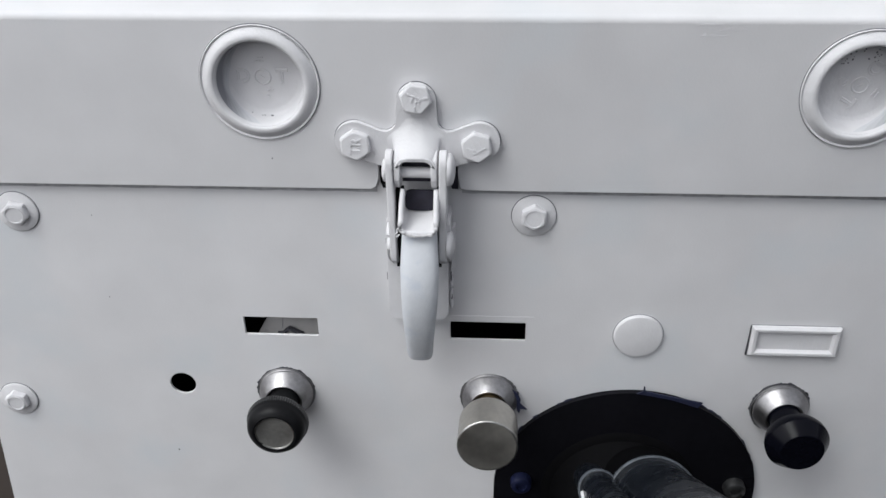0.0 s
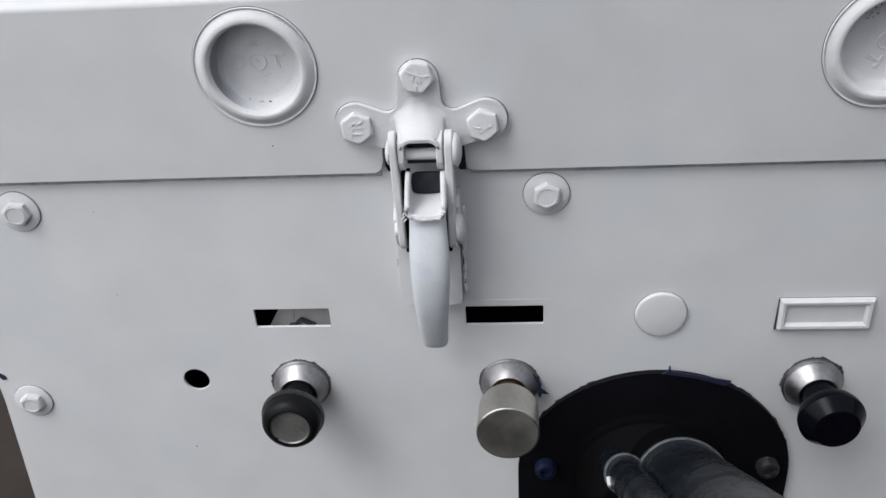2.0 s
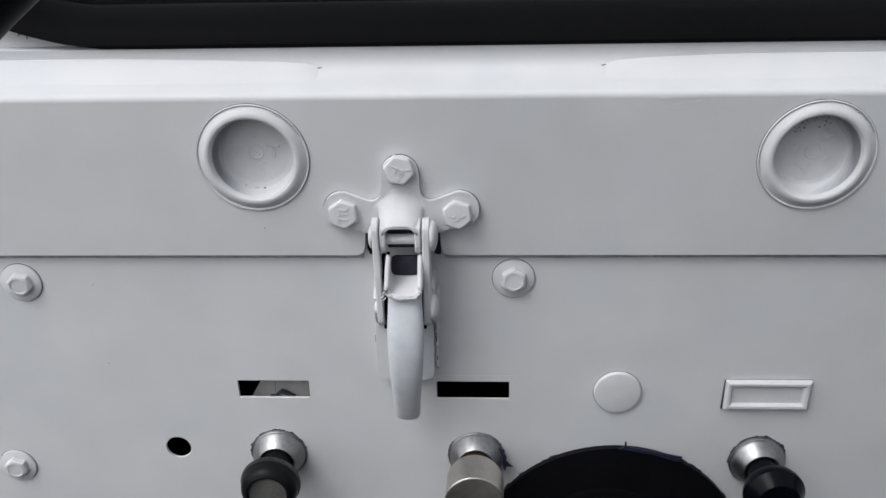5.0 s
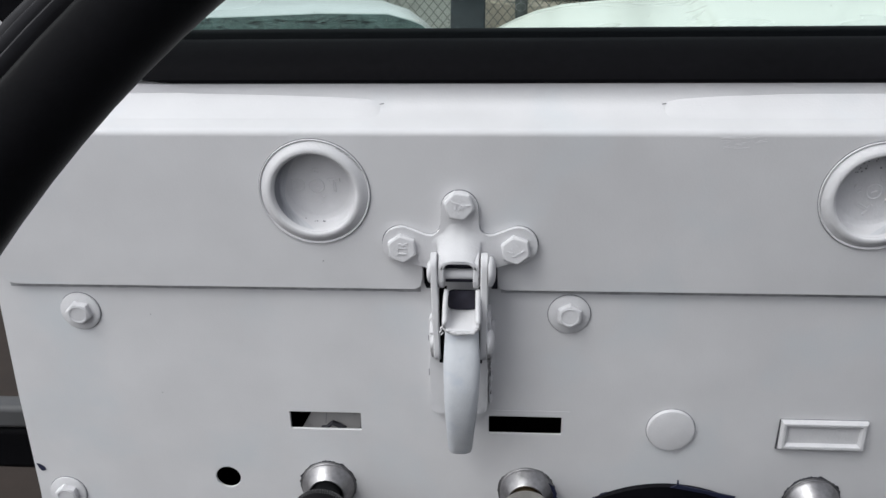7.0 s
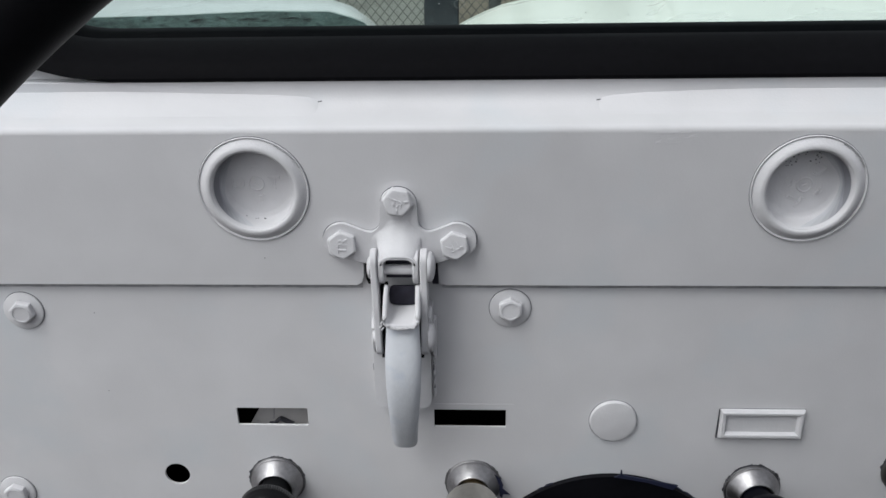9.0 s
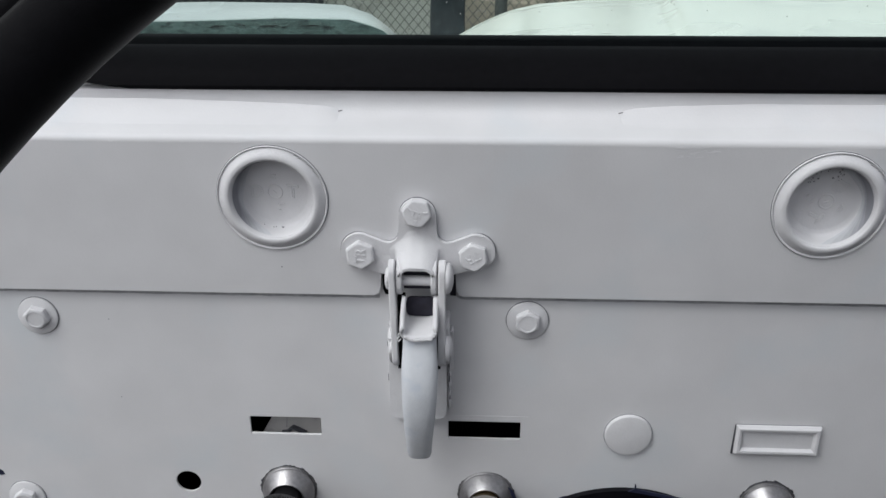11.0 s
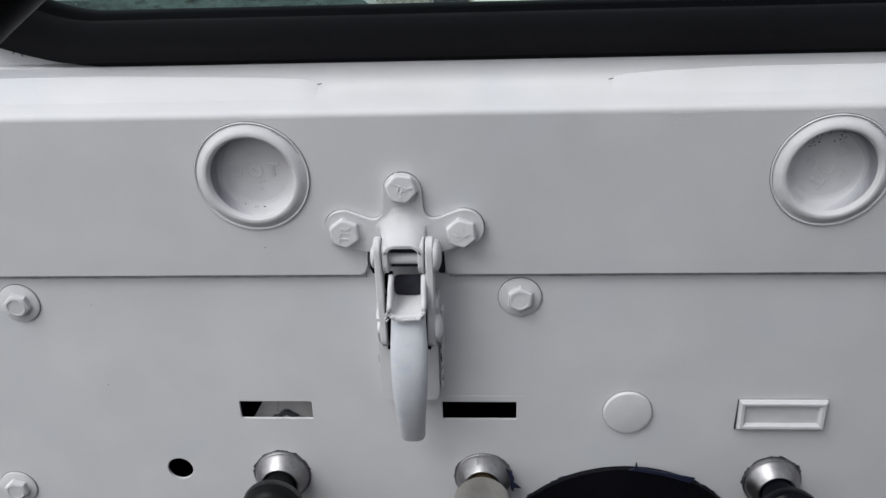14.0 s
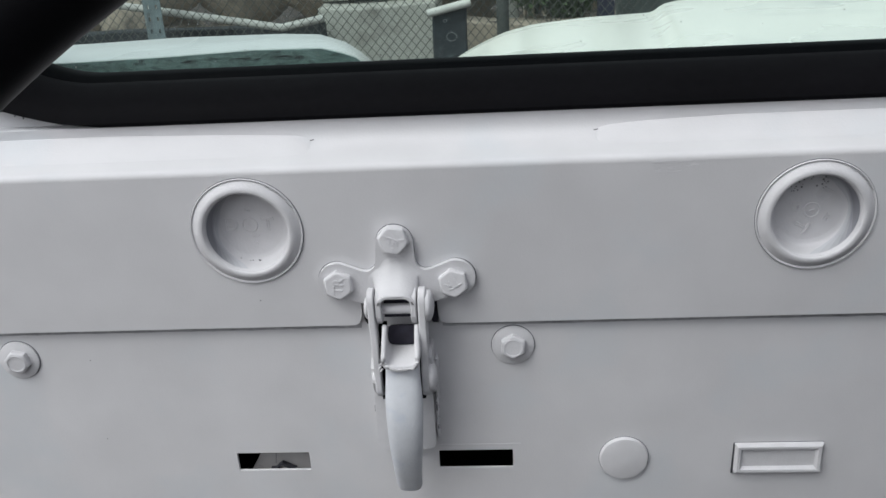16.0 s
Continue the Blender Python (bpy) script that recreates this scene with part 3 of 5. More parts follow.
# ---- windscreen latch ----
def latch():
    ob = thing("windscreen_latch", "closed primed windscreen latch with three bolts and a curved handle", "latch")
    yb = -0.0064

    def smooth(v):
        v = min(1.0, max(0.0, v))
        return v * v * (3 - 2 * v)

    # three-armed base plate
    neck = [(0.0095, 1.0350), (0.0101, 1.0326), (0.0115, 1.0308), (0.0138, 1.0298), (0.0165, 1.0301)]
    star = arc(0.0284, 1.0247, 0.0097, -102, 100, 16) + neck[::-1] + arc(0.0001, 1.0438, 0.0090, 2, 178, 16) + [(-x, z - 0.0002) for x, z in neck]
    star += arc(-0.0285, 1.0246, 0.0097, 80, 282, 16) + [(-0.0178, 1.0125), (-0.0120, 1.0108), (0.0120, 1.0108), (0.0178, 1.0125)]
    part("base_plate", sheared(prism(star, -0.0064, -0.0036)), primer_part, ob, round_edge=0.0011, segments=3)
    # slightly larger dark outline: joint and contact shade in one colour
    edge_line = prism([(x * 1.012, 1.0236 + (z - 1.0236) * 1.014) for x, z in star], -0.0036, -0.0034)
    part("gap_line", sheared(edge_line), joint_shade, ob, "dark joint with painted shade round the plate")
    # dark plates stand in for the shade in the notches
    for x0, x1, mat in ((-0.0186, -0.0130, dark_inside), (0.0146, 0.0186, latch_shade)):
        part("gap_line", prism([(x0, 1.0010), (x0 + 0.0012, 0.9980), (x1, 0.9980), (x1, 1.0140), (x0, 1.0140)], -0.0008, -0.0002), mat, ob, "dark plate painted as shade in the notch behind the links")
    # clevis: the plate drawn out into a roof over two lugs
    bm = bmesh.new()
    rows = []
    for i in range(37):
        f = i / 36
        h = 0.0112 * f ** 2.1 - 0.0002 * (1 - f) ** 3
        late = smooth((f - 0.58) / 0.42)
        outer = 0.0088 + 0.0078 * smooth((f - 0.28) / 0.40)
        wall = min(0.0108, outer * 0.98)
        line = []
        for x in [wall * math.sin(math.pi / 2 * k / 26) for k in range(27)] + [wall + (outer - wall) * k / 10 for k in range(1, 11)]:
            bell = (1 - smooth(max(0.0, x - 0.0020) / (outer - 0.0020))) ** 1.5
            shoulder = max(0.0, 1 - min(1.0, x / wall) ** 3.6) ** 0.55
            line.append((x, bell + (shoulder - bell) * late))
        line = [(-x, q) for x, q in line[:0:-1]] + line
        row = []
        for x, q in line:
            z = 1.0385 - 0.0172 * f - 0.0022 * f ** 3 * (abs(x) / 0.0105) ** 2.5
            row.append(bm.verts.new((x - 0.0002, yb + LEAN * (z - 1) - h * q + 0.00012 * (1 - q), z)))
        rows.append(row)
    # the sheet's edge at the lip, turned in and back under the roof
    lip = [v.co.copy() for v in rows[-1]]
    for dx, dy, dz in ((0.00, -0.0003, -0.0006), (0.03, 0.0003, -0.0010), (0.14, 0.0012, -0.0008), (0.18, 0.0020, -0.0002), (0.20, 0.0200, -0.0002)):
        rows.append([bm.verts.new((c.x * (1 - dx), min(c.y + dy, -0.0072), c.z + dz)) for c in lip])
    for a, b in zip(rows, rows[1:]):
        for j in range(len(a) - 1):
            bm.faces.new((a[j], a[j + 1], b[j + 1], b[j]))
    roof = part("clevis_roof", bm, primer_part, ob)
    roof.data.set_sharp_from_angle(angle=radians(120))
    # a dark plate paints the shade under the clevis roof
    part("gap_line", prism([(-0.0072, 1.0050), (0.0068, 1.0050), (0.0068, 1.0225), (-0.0072, 1.0225)], -0.0078, -0.0074), latch_shade, ob, "dark plate painted as shade behind the pin")
    for x in (-0.0087, 0.0083):
        lug = arc(-0.0122, 1.0108, 0.0063, 180, 360, 14) + [(-0.0060, 1.0126), (-0.0070, 1.0240), (-0.0120, 1.0226), (-0.0174, 1.0196), (-0.0185, 1.0170)]
        part("lug", plate_yz(lug, x - 0.0015, x + 0.0015), primer_part, ob, round_edge=0.0008, segments=3)
    arch = [(-0.0100, 1.0095)] + arc(-0.0040, 1.0152, 0.0060, 180, 90, 8) + arc(0.0036, 1.0152, 0.0060, 90, 0, 8) + [(0.0096, 1.0095), (0.0072, 1.0095)] + arc(0.0036, 1.0156, 0.0036, 0, 90, 8) + arc(-0.0040, 1.0156, 0.0036, 90, 180, 8) + [(-0.0076, 1.0095)]
    part("lip", prism(arch, -0.0187, -0.0160), primer_part, ob, round_edge=0.0006, segments=2)
    part("pin", rod((-0.0150, -0.0128, 1.0119), (0.0165, -0.0128, 1.0119), 0.0026, 24), primer_part, ob)
    for x, z, r, high, side in ((0.0142, 1.0138, 0.0078, 0.0038, 1), (-0.0140, 1.0133, 0.0054, 0.0020, -1)):
        dome = [(r, 0.0), (r, 0.25 * high)] + [(r * math.cos(radians(a)), high * (0.25 + 0.75 * math.sin(radians(a)))) for a in range(15, 91, 15)]
        dome[-1] = (0, high)
        part("rivet_head", shifted(lathe(dome, 32), Matrix.Translation((x, -0.0138, z)) @ pose(0, 0, 0, 0, 0, 90 * side)), primer_part, ob)
    # side links, a little closer together at the foot
    for xt, xb, t in ((-0.0123, -0.0112, 0.0034), (0.0125, 0.0119, 0.0038)):
        link = arc(-0.0138, 1.0172, 0.0060, 0, 180, 14) + arc(-0.0140, 0.9709, 0.0059, 180, 360, 14)
        bm = plate_yz(link, -t / 2, t / 2)
        for v in bm.verts:
            v.co.x += xb + (xt - xb) * (v.co.z - 0.965) / 0.0587
        part("link", bm, primer_part, ob, round_edge=0.0009, segments=3)
    for x, z, r, high, side in ((0.0138, 0.9750, 0.0071, 0.0038, 1), (-0.0131, 0.9745, 0.0036, 0.0022, -1)):
        dome = [(r, 0.0), (r, 0.25 * high)] + [(r * math.cos(radians(a)), high * (0.25 + 0.75 * math.sin(radians(a)))) for a in range(15, 91, 15)]
        dome[-1] = (0, high)
        part("rivet_head", shifted(lathe(dome, 32), Matrix.Translation((x, -0.0140, z)) @ pose(0, 0, 0, 0, 0, 90 * side)), primer_part, ob)
    # bracket on the lower panel
    # black boxes added for the shade beside the handle
    for x0, x1 in ((-0.0104, -0.0066), (0.0092, 0.0112)):
        part("spacer", box(x0, x1, -0.0120, -0.0062, 0.9930, 1.0020, box(x0, x1, -0.0155, -0.0062, 0.9630, 0.9930)), dark_inside, ob, "black box added as shade between handle and link")
    part("bracket", prism(rounded(-0.0165, 0.9258, 0.0140, 0.9850, 0.0046), -0.0058, -0.0002), primer_part, ob, round_edge=0.0011, segments=3)
    for x, top in ((-0.0143, 0.9830), (0.0146, 0.9895)):
        side = [(-0.0005, 0.9600), (-0.0058, 0.9605), (-0.0100, 0.9640), (-0.0140, 0.9690), (-0.0150, 0.9745), (-0.0140, 0.9790)] + arc(-0.0090, top - 0.0070, 0.0070, 150, 60, 6) + [(-0.0005, top)]
        part("bracket_side", plate_yz(side, x - 0.0011, x + 0.0011), primer_part, ob, round_edge=0.0007)
    part("bracket_flange", prism(rounded(0.0158, 0.9570, 0.0174, 0.9800, 0.0004, 2), -0.0060, -0.0002), primer_part, ob, round_edge=0.0004)
    for k in range(15):
        z = 0.9330 + 0.0031 * k + random.uniform(-0.001, 0.001)
        bm = bmesh.new()
        bmesh.ops.create_icosphere(bm, subdivisions=2, radius=random.uniform(0.0008, 0.0017))
        shifted(bm, Matrix.Translation((0.0150 + random.uniform(0, 0.0007), -0.0018, z)) @ Matrix.Diagonal((0.7, 1.2, random.uniform(1.0, 2.2), 1)))
        part("weld_bead", bm, primer_part, ob)
    for x, z, long in ((0.0153, 0.9480, 0.0052), (0.0156, 0.9370, 0.0028), (-0.0168, 0.9480, 0.0040), (-0.0167, 0.9690, 0.0030)):
        part("paint_chip", box(x - 0.0003, x + 0.0003, -0.0034, -0.0030, z, z + long), flake_dark, ob, "dark chip in the primer")
    # handle: a curved lever with an open channel at its head
    bm = bmesh.new()
    rows = []
    for i in range(41):
        f = i / 40
        z = 0.9870 - 0.0795 * f
        bulge = -0.0225 - 0.0110 * math.sin(math.pi * min(1, f * 0.95 + 0.08)) + 0.0035 * f
        w = 0.0083 + 0.0009 * smooth(f / 0.27) - 0.0029 * smooth((f - 0.22) / 0.9)
        mid = 0.0014 - 0.0018 * smooth((f - 0.25) / 0.85)
        deep = 0.0105
        if f > 0.93:
            end = math.sqrt(max(0.0, 1 - ((f - 0.93) / 0.0705) ** 2))
            w *= 0.88 + 0.12 * end
            bulge += 0.0024 * (1 - end)
            deep *= 0.70 + 0.30 * end
        ring = []
        for j in range(32):
            a = 2 * math.pi * j / 32
            c, s_ = math.cos(a), math.sin(a)
            ring.append(bm.verts.new((mid + w * math.copysign(abs(c) ** 0.78, c), bulge + deep / 2 + (deep / 2) * math.copysign(abs(s_) ** 0.85, s_), z)))
        rows.append(ring)
    for a, b in zip(rows, rows[1:]):
        for j in range(32):
            bm.faces.new((a[j], a[(j + 1) % 32], b[(j + 1) % 32], b[j]))
    bm.faces.new(rows[0])
    bm.faces.new(rows[-1])
    handle = part("handle", bm, handle_primer, ob, round_edge=0.0010, segments=3)
    bm = bmesh.new()
    rows = []
    for i in range(15):
        f = i / 14
        y = -0.0105 - 0.0180 * f
        top = 1.0040 + 0.0010 * smooth(f / 0.4) - 0.0110 * smooth((f - 0.35) / 0.65) - 0.0025 * (1 - smooth(f / 0.3))
        low = 0.9902 - 0.0022 * f
        half = 0.0084
        sec = [(-half + 0.0007, top), (-half, low + (top - low) * 0.66), (-half, low + (top - low) * 0.40), (-half, low + 0.0036)]
        sec += [(-half + 0.0032 * (1 - math.cos(radians(a))), low + 0.0036 - 0.0036 * math.sin(radians(a))) for a in (25, 50, 75, 90)]
        sec += [(-half * 0.3, low - 0.0003)]
        sec += [(-x, z) for x, z in sec[::-1]]
        rows.append([bm.verts.new((0.0014 + x, y, z)) for x, z in sec])
    for a, b in zip(rows, rows[1:]):
        for j in range(len(a) - 1):
            bm.faces.new((a[j], a[j + 1], b[j + 1], b[j]))
    channel = part("channel", bm, primer_part, handle)
    sol = channel.modifiers.new("thickness", "SOLIDIFY")
    sol.thickness, sol.offset = 0.0021, 0
    # dark plate for the shade deep in the channel
    part("channel_back", prism(rounded(-0.0062, 0.9868, 0.0090, 1.0012, 0.0030), -0.0100, -0.0085), latch_shade, handle, "dark plate painted as shade inside the channel")
    # ragged primer along the sawn end of the channel
    rng = random.Random(4)
    for k in range(22):
        u = -1 + 2 * k / 21
        bm = bmesh.new()
        bmesh.ops.create_icosphere(bm, subdivisions=1, radius=rng.uniform(0.0005, 0.0010))
        shifted(bm, Matrix.Translation((0.0014 + 0.0080 * u, -0.0285, 0.9872 + 0.0032 * abs(u) ** 5 + rng.uniform(-0.0004, 0.0004))) @ Matrix.Diagonal((1.3, 0.8, rng.uniform(0.6, 1.3), 1)))
        part("paint_drip", bm, primer_part, handle)
    for dx, dz in ((-0.0090, 0.9905), (-0.0094, 0.9885), (-0.0088, 0.9870)):
        part("paint_drip", rod((0.0014 + dx, -0.0270, dz), (0.0014 + dx - 0.0012, -0.0280, dz - 0.0012), 0.0004, 6), primer_part, handle)
    # bolts
    for x, z, turn, text_turn, size, tilt in ((-0.0001, 1.0462, 12, -22, 0.0047, (-4, 3)), (-0.0283, 1.0234, 24, 84, 0.0068, (-3, 0)), (0.0274, 1.0230, 20, 212, 0.0064, (-3, -2))):
        m = Matrix.Translation((x, -0.0062 + LEAN * (z - 1), z)) @ pose(0, 0, 0, tilt[0], 0, tilt[1])
        bolt = part("bolt", shifted(hex_head(0.0132, 0.0038), m @ pose(0, 0, 0, 0, turn, 0)), primer_part, ob, round_edge=0.0006, segments=3)
        mark = shifted(letters("TR", size, 0.0003), m @ pose(0, -0.0039, 0, 0, -text_turn, 0) @ Matrix.Translation((0, 0, -0.0004)))
        part("head_mark", mark, primer_part, bolt)
        for k in ((60, -75, 165) if size < 0.006 else ()):
            line = shifted(box(-0.0003, 0.0003, -0.0003, 0.0002, 0.0032, 0.0054), m @ pose(0, -0.0039, 0, 0, -text_turn + k, 0))
            part("head_mark", line, primer_part, bolt)
    return ob


latch()


# ---- pull knobs ----
def bezel(ob):
    cone = [(0.0157, 0.0), (0.0158, 0.0009), (0.0156, 0.0014), (0.0150, 0.0016), (0.0148, 0.0018), (0.0149, 0.0026), (0.0146, 0.0032), (0.0106, 0.0096), (0.0100, 0.0102), (0.0092, 0.0099), (0.0088, 0.0080), (0.0086, 0.0)]
    return part("bezel", lathe(cone, 56), steel, ob, "scuffed steel bezel")


def chipped_edge(ob, seed, rest=0.6):
    """Broken dark paint edge round a bezel."""
    rng = random.Random(seed)
    ring = []
    for k in range(120):
        a = 3 * k
        reach = 0.0014 * rest / 0.6 if 10 < a < 185 else 0.0004
        bite = 0.5 + 0.5 * noise.noise(Vector((a * 0.06, seed * 3.7, 0))) + 0.55 * noise.noise(Vector((a * 0.23, seed * 1.3, 5)))
        r = 0.0157 + reach * max(0.0, bite + rng.uniform(-0.1, 0.1)) ** 1.5
        ring.append((r * math.cos(radians(a)), r * math.sin(radians(a))))
    part("paint_chip", prism(ring, -0.0009, -0.0001), flake_dark, ob, "dark broken paint edge")


def knob_knurled(x, z):
    ob = thing("pull_knob", "black knurled pull knob with a dull metal disc in its face", "knob", "pull knobs on the dash", at=(x, 0, z))
    ob.rotation_euler = (radians(-2), 0, radians(2))
    bezel(ob)
    chipped_edge(ob, 3)
    part("stem", lathe([(0.0082, 0.002), (0.0080, 0.014), (0.0078, 0.022), (0.0080, 0.026)], 32), knurled_black, ob)
    prof = [(0.0076, 0.0215), (0.0125, 0.0225), (0.0148, 0.0245), (0.0156, 0.0262), (0.0157, 0.0290), (0.0152, 0.0300), (0.0153, 0.0318), (0.0146, 0.0345), (0.0130, 0.0368), (0.0112, 0.0376), (0.0104, 0.0374), (0.0102, 0.0358), (0.0, 0.0358)]
    part("knob", lathe(prof, 96), knurled_black, ob)
    part("knurl", lathe([(0.0140, 0.0236), (0.0156, 0.0252), (0.0163, 0.0262), (0.0163, 0.0284), (0.0157, 0.0292), (0.0150, 0.0296)], 156, ridge=((1, 2, 3, 4), 0.0008)), knurl_grey, ob, "worn grey knurled ring")
    part("disc_edge", lathe([(0.0103, 0.0368), (0.0101, 0.0373), (0.0097, 0.0371), (0.0095, 0.0364)], 48), steel_bright, ob, "brighter metal disc edge")
    part("disc", lathe([(0.0102, 0.0358), (0.0100, 0.0368), (0.0094, 0.0366), (0.0, 0.0366)], 40), insert_metal, ob, "dull metal disc")


def knob_metal(x, z):
    ob = thing("pull_knob", "plain turned satin metal pull knob with a flat face", "knob", "pull knobs on the dash", at=(x, 0, z))
    ob.rotation_euler = (radians(-4), 0, radians(-1))
    bezel(ob)
    chipped_edge(ob, 5, 0.4)
    part("stem", lathe([(0.0072, 0.002), (0.0072, 0.014), (0.0066, 0.016), (0.0066, 0.020)], 32), brass_dark, ob)
    prof = [(0.0060, 0.0175), (0.0080, 0.0178), (0.0118, 0.0190), (0.0142, 0.0208), (0.0152, 0.0232), (0.0154, 0.0425), (0.0152, 0.0430), (0.0146, 0.0433), (0.0143, 0.0433), (0.0100, 0.0432), (0.0050, 0.0432), (0.0, 0.0432)]
    k = part("knob", lathe(prof, 72), nickel, ob)
    k.data.set_sharp_from_angle(angle=radians(18))
    part("front_edge", lathe([(0.01535, 0.0424), (0.01545, 0.0429), (0.0150, 0.04335), (0.0147, 0.0434)], 72), steel_bright, ob, "brighter metal front edge")
    flap = prism([(0.0120, 0.0080), (0.0155, 0.0052), (0.0172, 0.0010), (0.0168, -0.0012), (0.0210, -0.0052), (0.0172, -0.0050), (0.0166, -0.0078), (0.0152, -0.0060), (0.0150, 0.0010)], -0.0034, -0.0029)
    part("tape_scrap", flap, tape_blue, ob, "torn dark blue tape scrap")


def knob_round(x, z):
    ob = thing("pull_knob", "glossy black rounded pull knob with a flat face", "knob", "pull knobs on the dash", at=(x, 0, z))
    ob.rotation_euler = (radians(-1), 0, radians(2))
    bezel(ob)
    chipped_edge(ob, 8)
    part("stem", lathe([(0.0088, 0.002), (0.0086, 0.012), (0.0082, 0.020), (0.0084, 0.024)], 32), bakelite, ob)
    prof = [(0.0080, 0.0190), (0.0115, 0.0205), (0.0146, 0.0232), (0.0158, 0.0262), (0.0161, 0.0290), (0.0160, 0.0299), (0.0112, 0.0362), (0.0108, 0.0364), (0.0, 0.0362)]
    k = part("knob", lathe(prof, 72), bakelite, ob)
    k.data.set_sharp_from_angle(angle=radians(22))


knob_knurled(*KNOBS[0])
knob_metal(*KNOBS[1])
knob_round(*KNOBS[2])


# ---- blank disc, label frame and switch bezel ----
blank = part("blanking_disc", lathe([(0.0128, 0.0), (0.0128, 0.0010), (0.0122, 0.0019), (0.0105, 0.0023), (0.0, 0.0025)], 56), primer_part)
# dark ring paints the soft shade at the disc's edge
part("gap_line", lathe([(0.0120, 0.0001), (0.01305, 0.00012), (0.0132, 0.0)], 56), shadow_primer, blank, "dark joint with painted shade round the disc")
blank.location = (0.1124, 0.0, 0.9151)
tagged(blank, "smooth round primed blanking disc on the dash panel", "blanking disc")


def label_frame():
    ob = thing("label_frame", "primed rectangular label holder with a raised border and empty field", "label frame", at=(0.1921, 0, 0.9143))
    bm = bmesh.new()
    rings = []
    for w, h, y in ((0.0226, 0.0090, 0.0), (0.0226, 0.0090, -0.0016), (0.0213, 0.0079, -0.0031), (0.0197, 0.0063, -0.0029), (0.0184, 0.0050, -0.0009)):
        rings.append([bm.verts.new((sx * w, y, sz * h)) for sx, sz in ((-1, -1), (1, -1), (1, 1), (-1, 1))])
    for a, b in zip(rings, rings[1:]):
        for i in range(4):
            bm.faces.new((a[i], a[(i + 1) % 4], b[(i + 1) % 4], b[i]))
    part("border", bm, primer_part, ob, round_edge=0.0003)
    # dark backing shows as joint and shade round the border
    part("gap_line", prism(rounded(-0.0229, -0.0092, 0.0229, 0.0093, 0.0006, 2), -0.00015, -0.00002), joint_shade, ob, "dark joint with painted shade round the frame")
    part("field", box(-0.0186, 0.0186, -0.0011, -0.0002, -0.0052, 0.0052), primer_part, ob)
    gap = prism([(-0.0236, -0.0094), (-0.0228, -0.0094), (-0.0228, 0.0088), (-0.0231, 0.0090)], -0.0010, -0.0001)
    part("lifted_edge", gap, flake_dark, ob)
    return ob


label_frame()


def ignition():
    ob = thing("ignition_switch", "round worn nickel ignition switch bezel marked S in the dash", "switch", at=(0.2772, 0, 0.8842))
    chipped_edge(ob, 12)
    part("bezel", lathe([(0.0157, 0.0), (0.0157, 0.0016), (0.0150, 0.0026), (0.0120, 0.0046), (0.0085, 0.0058), (0.0075, 0.0060), (0.0070, 0.0052), (0.0068, 0.0030), (0.0, 0.0030)], 56), worn_nickel, ob)
    for text, a in (("S", 128), ("T", 96)):
        m = Matrix.Translation((0.0118 * math.cos(radians(a)), -0.0048, 0.0118 * math.sin(radians(a)))) @ pose(0, 0, 0, -28, 90 - a, 0)
        part("letter", shifted(letters(text, 0.0074, 0.0003), m), flake_dark, ob)
    part("key_slot", box(-0.0008, 0.0008, -0.0036, -0.0029, -0.004, 0.004), flake_dark, ob)


ignition()

# ---- small marks on the lower panel ----
nick = part("paint_nick", prism([(-0.0022, 0.0026), (-0.0002, 0.0022), (0.0022, 0.0004), (0.0028, -0.0018), (0.0004, -0.0026), (-0.0010, -0.0008)], -0.0004, -0.0001), tape_blue)
nick.location = (-0.2458, 0, 0.8785)
tagged(nick, "small dark chip in the primer at the panel's edge", "paint chip")
for x, z, s in ((-0.145, 0.826, 0.0005), (-0.1655, 0.9315, 0.00028), (-0.1650, 0.9800, 0.00028), (-0.069, 1.0140, 0.00035)):
    dot_ob = part("speck", lathe([(s, 0.0), (s * 0.6, 0.0003), (0, 0.0004)], 8), flake_dark)
    dot_ob.location = (x, 0 if z < 1 else face_y(z), z)
    tagged(dot_ob, "tiny dark speck stuck in the primer", "speck", "specks in the primer")
ridge_bm = sweep_xz([(0.0150 + 0.0036 * k, 0.9247 + 0.00012 * math.sin(k * 1.9)) for k in range(13)], [(0.00020 * math.cos(radians(k)), 0.00020 * math.sin(radians(k))) for k in range(0, 360, 60)])
tagged(part("paint_ridge", ridge_bm, primer_part), "thin ridge of thick primer above the open slot", "paint ridge")


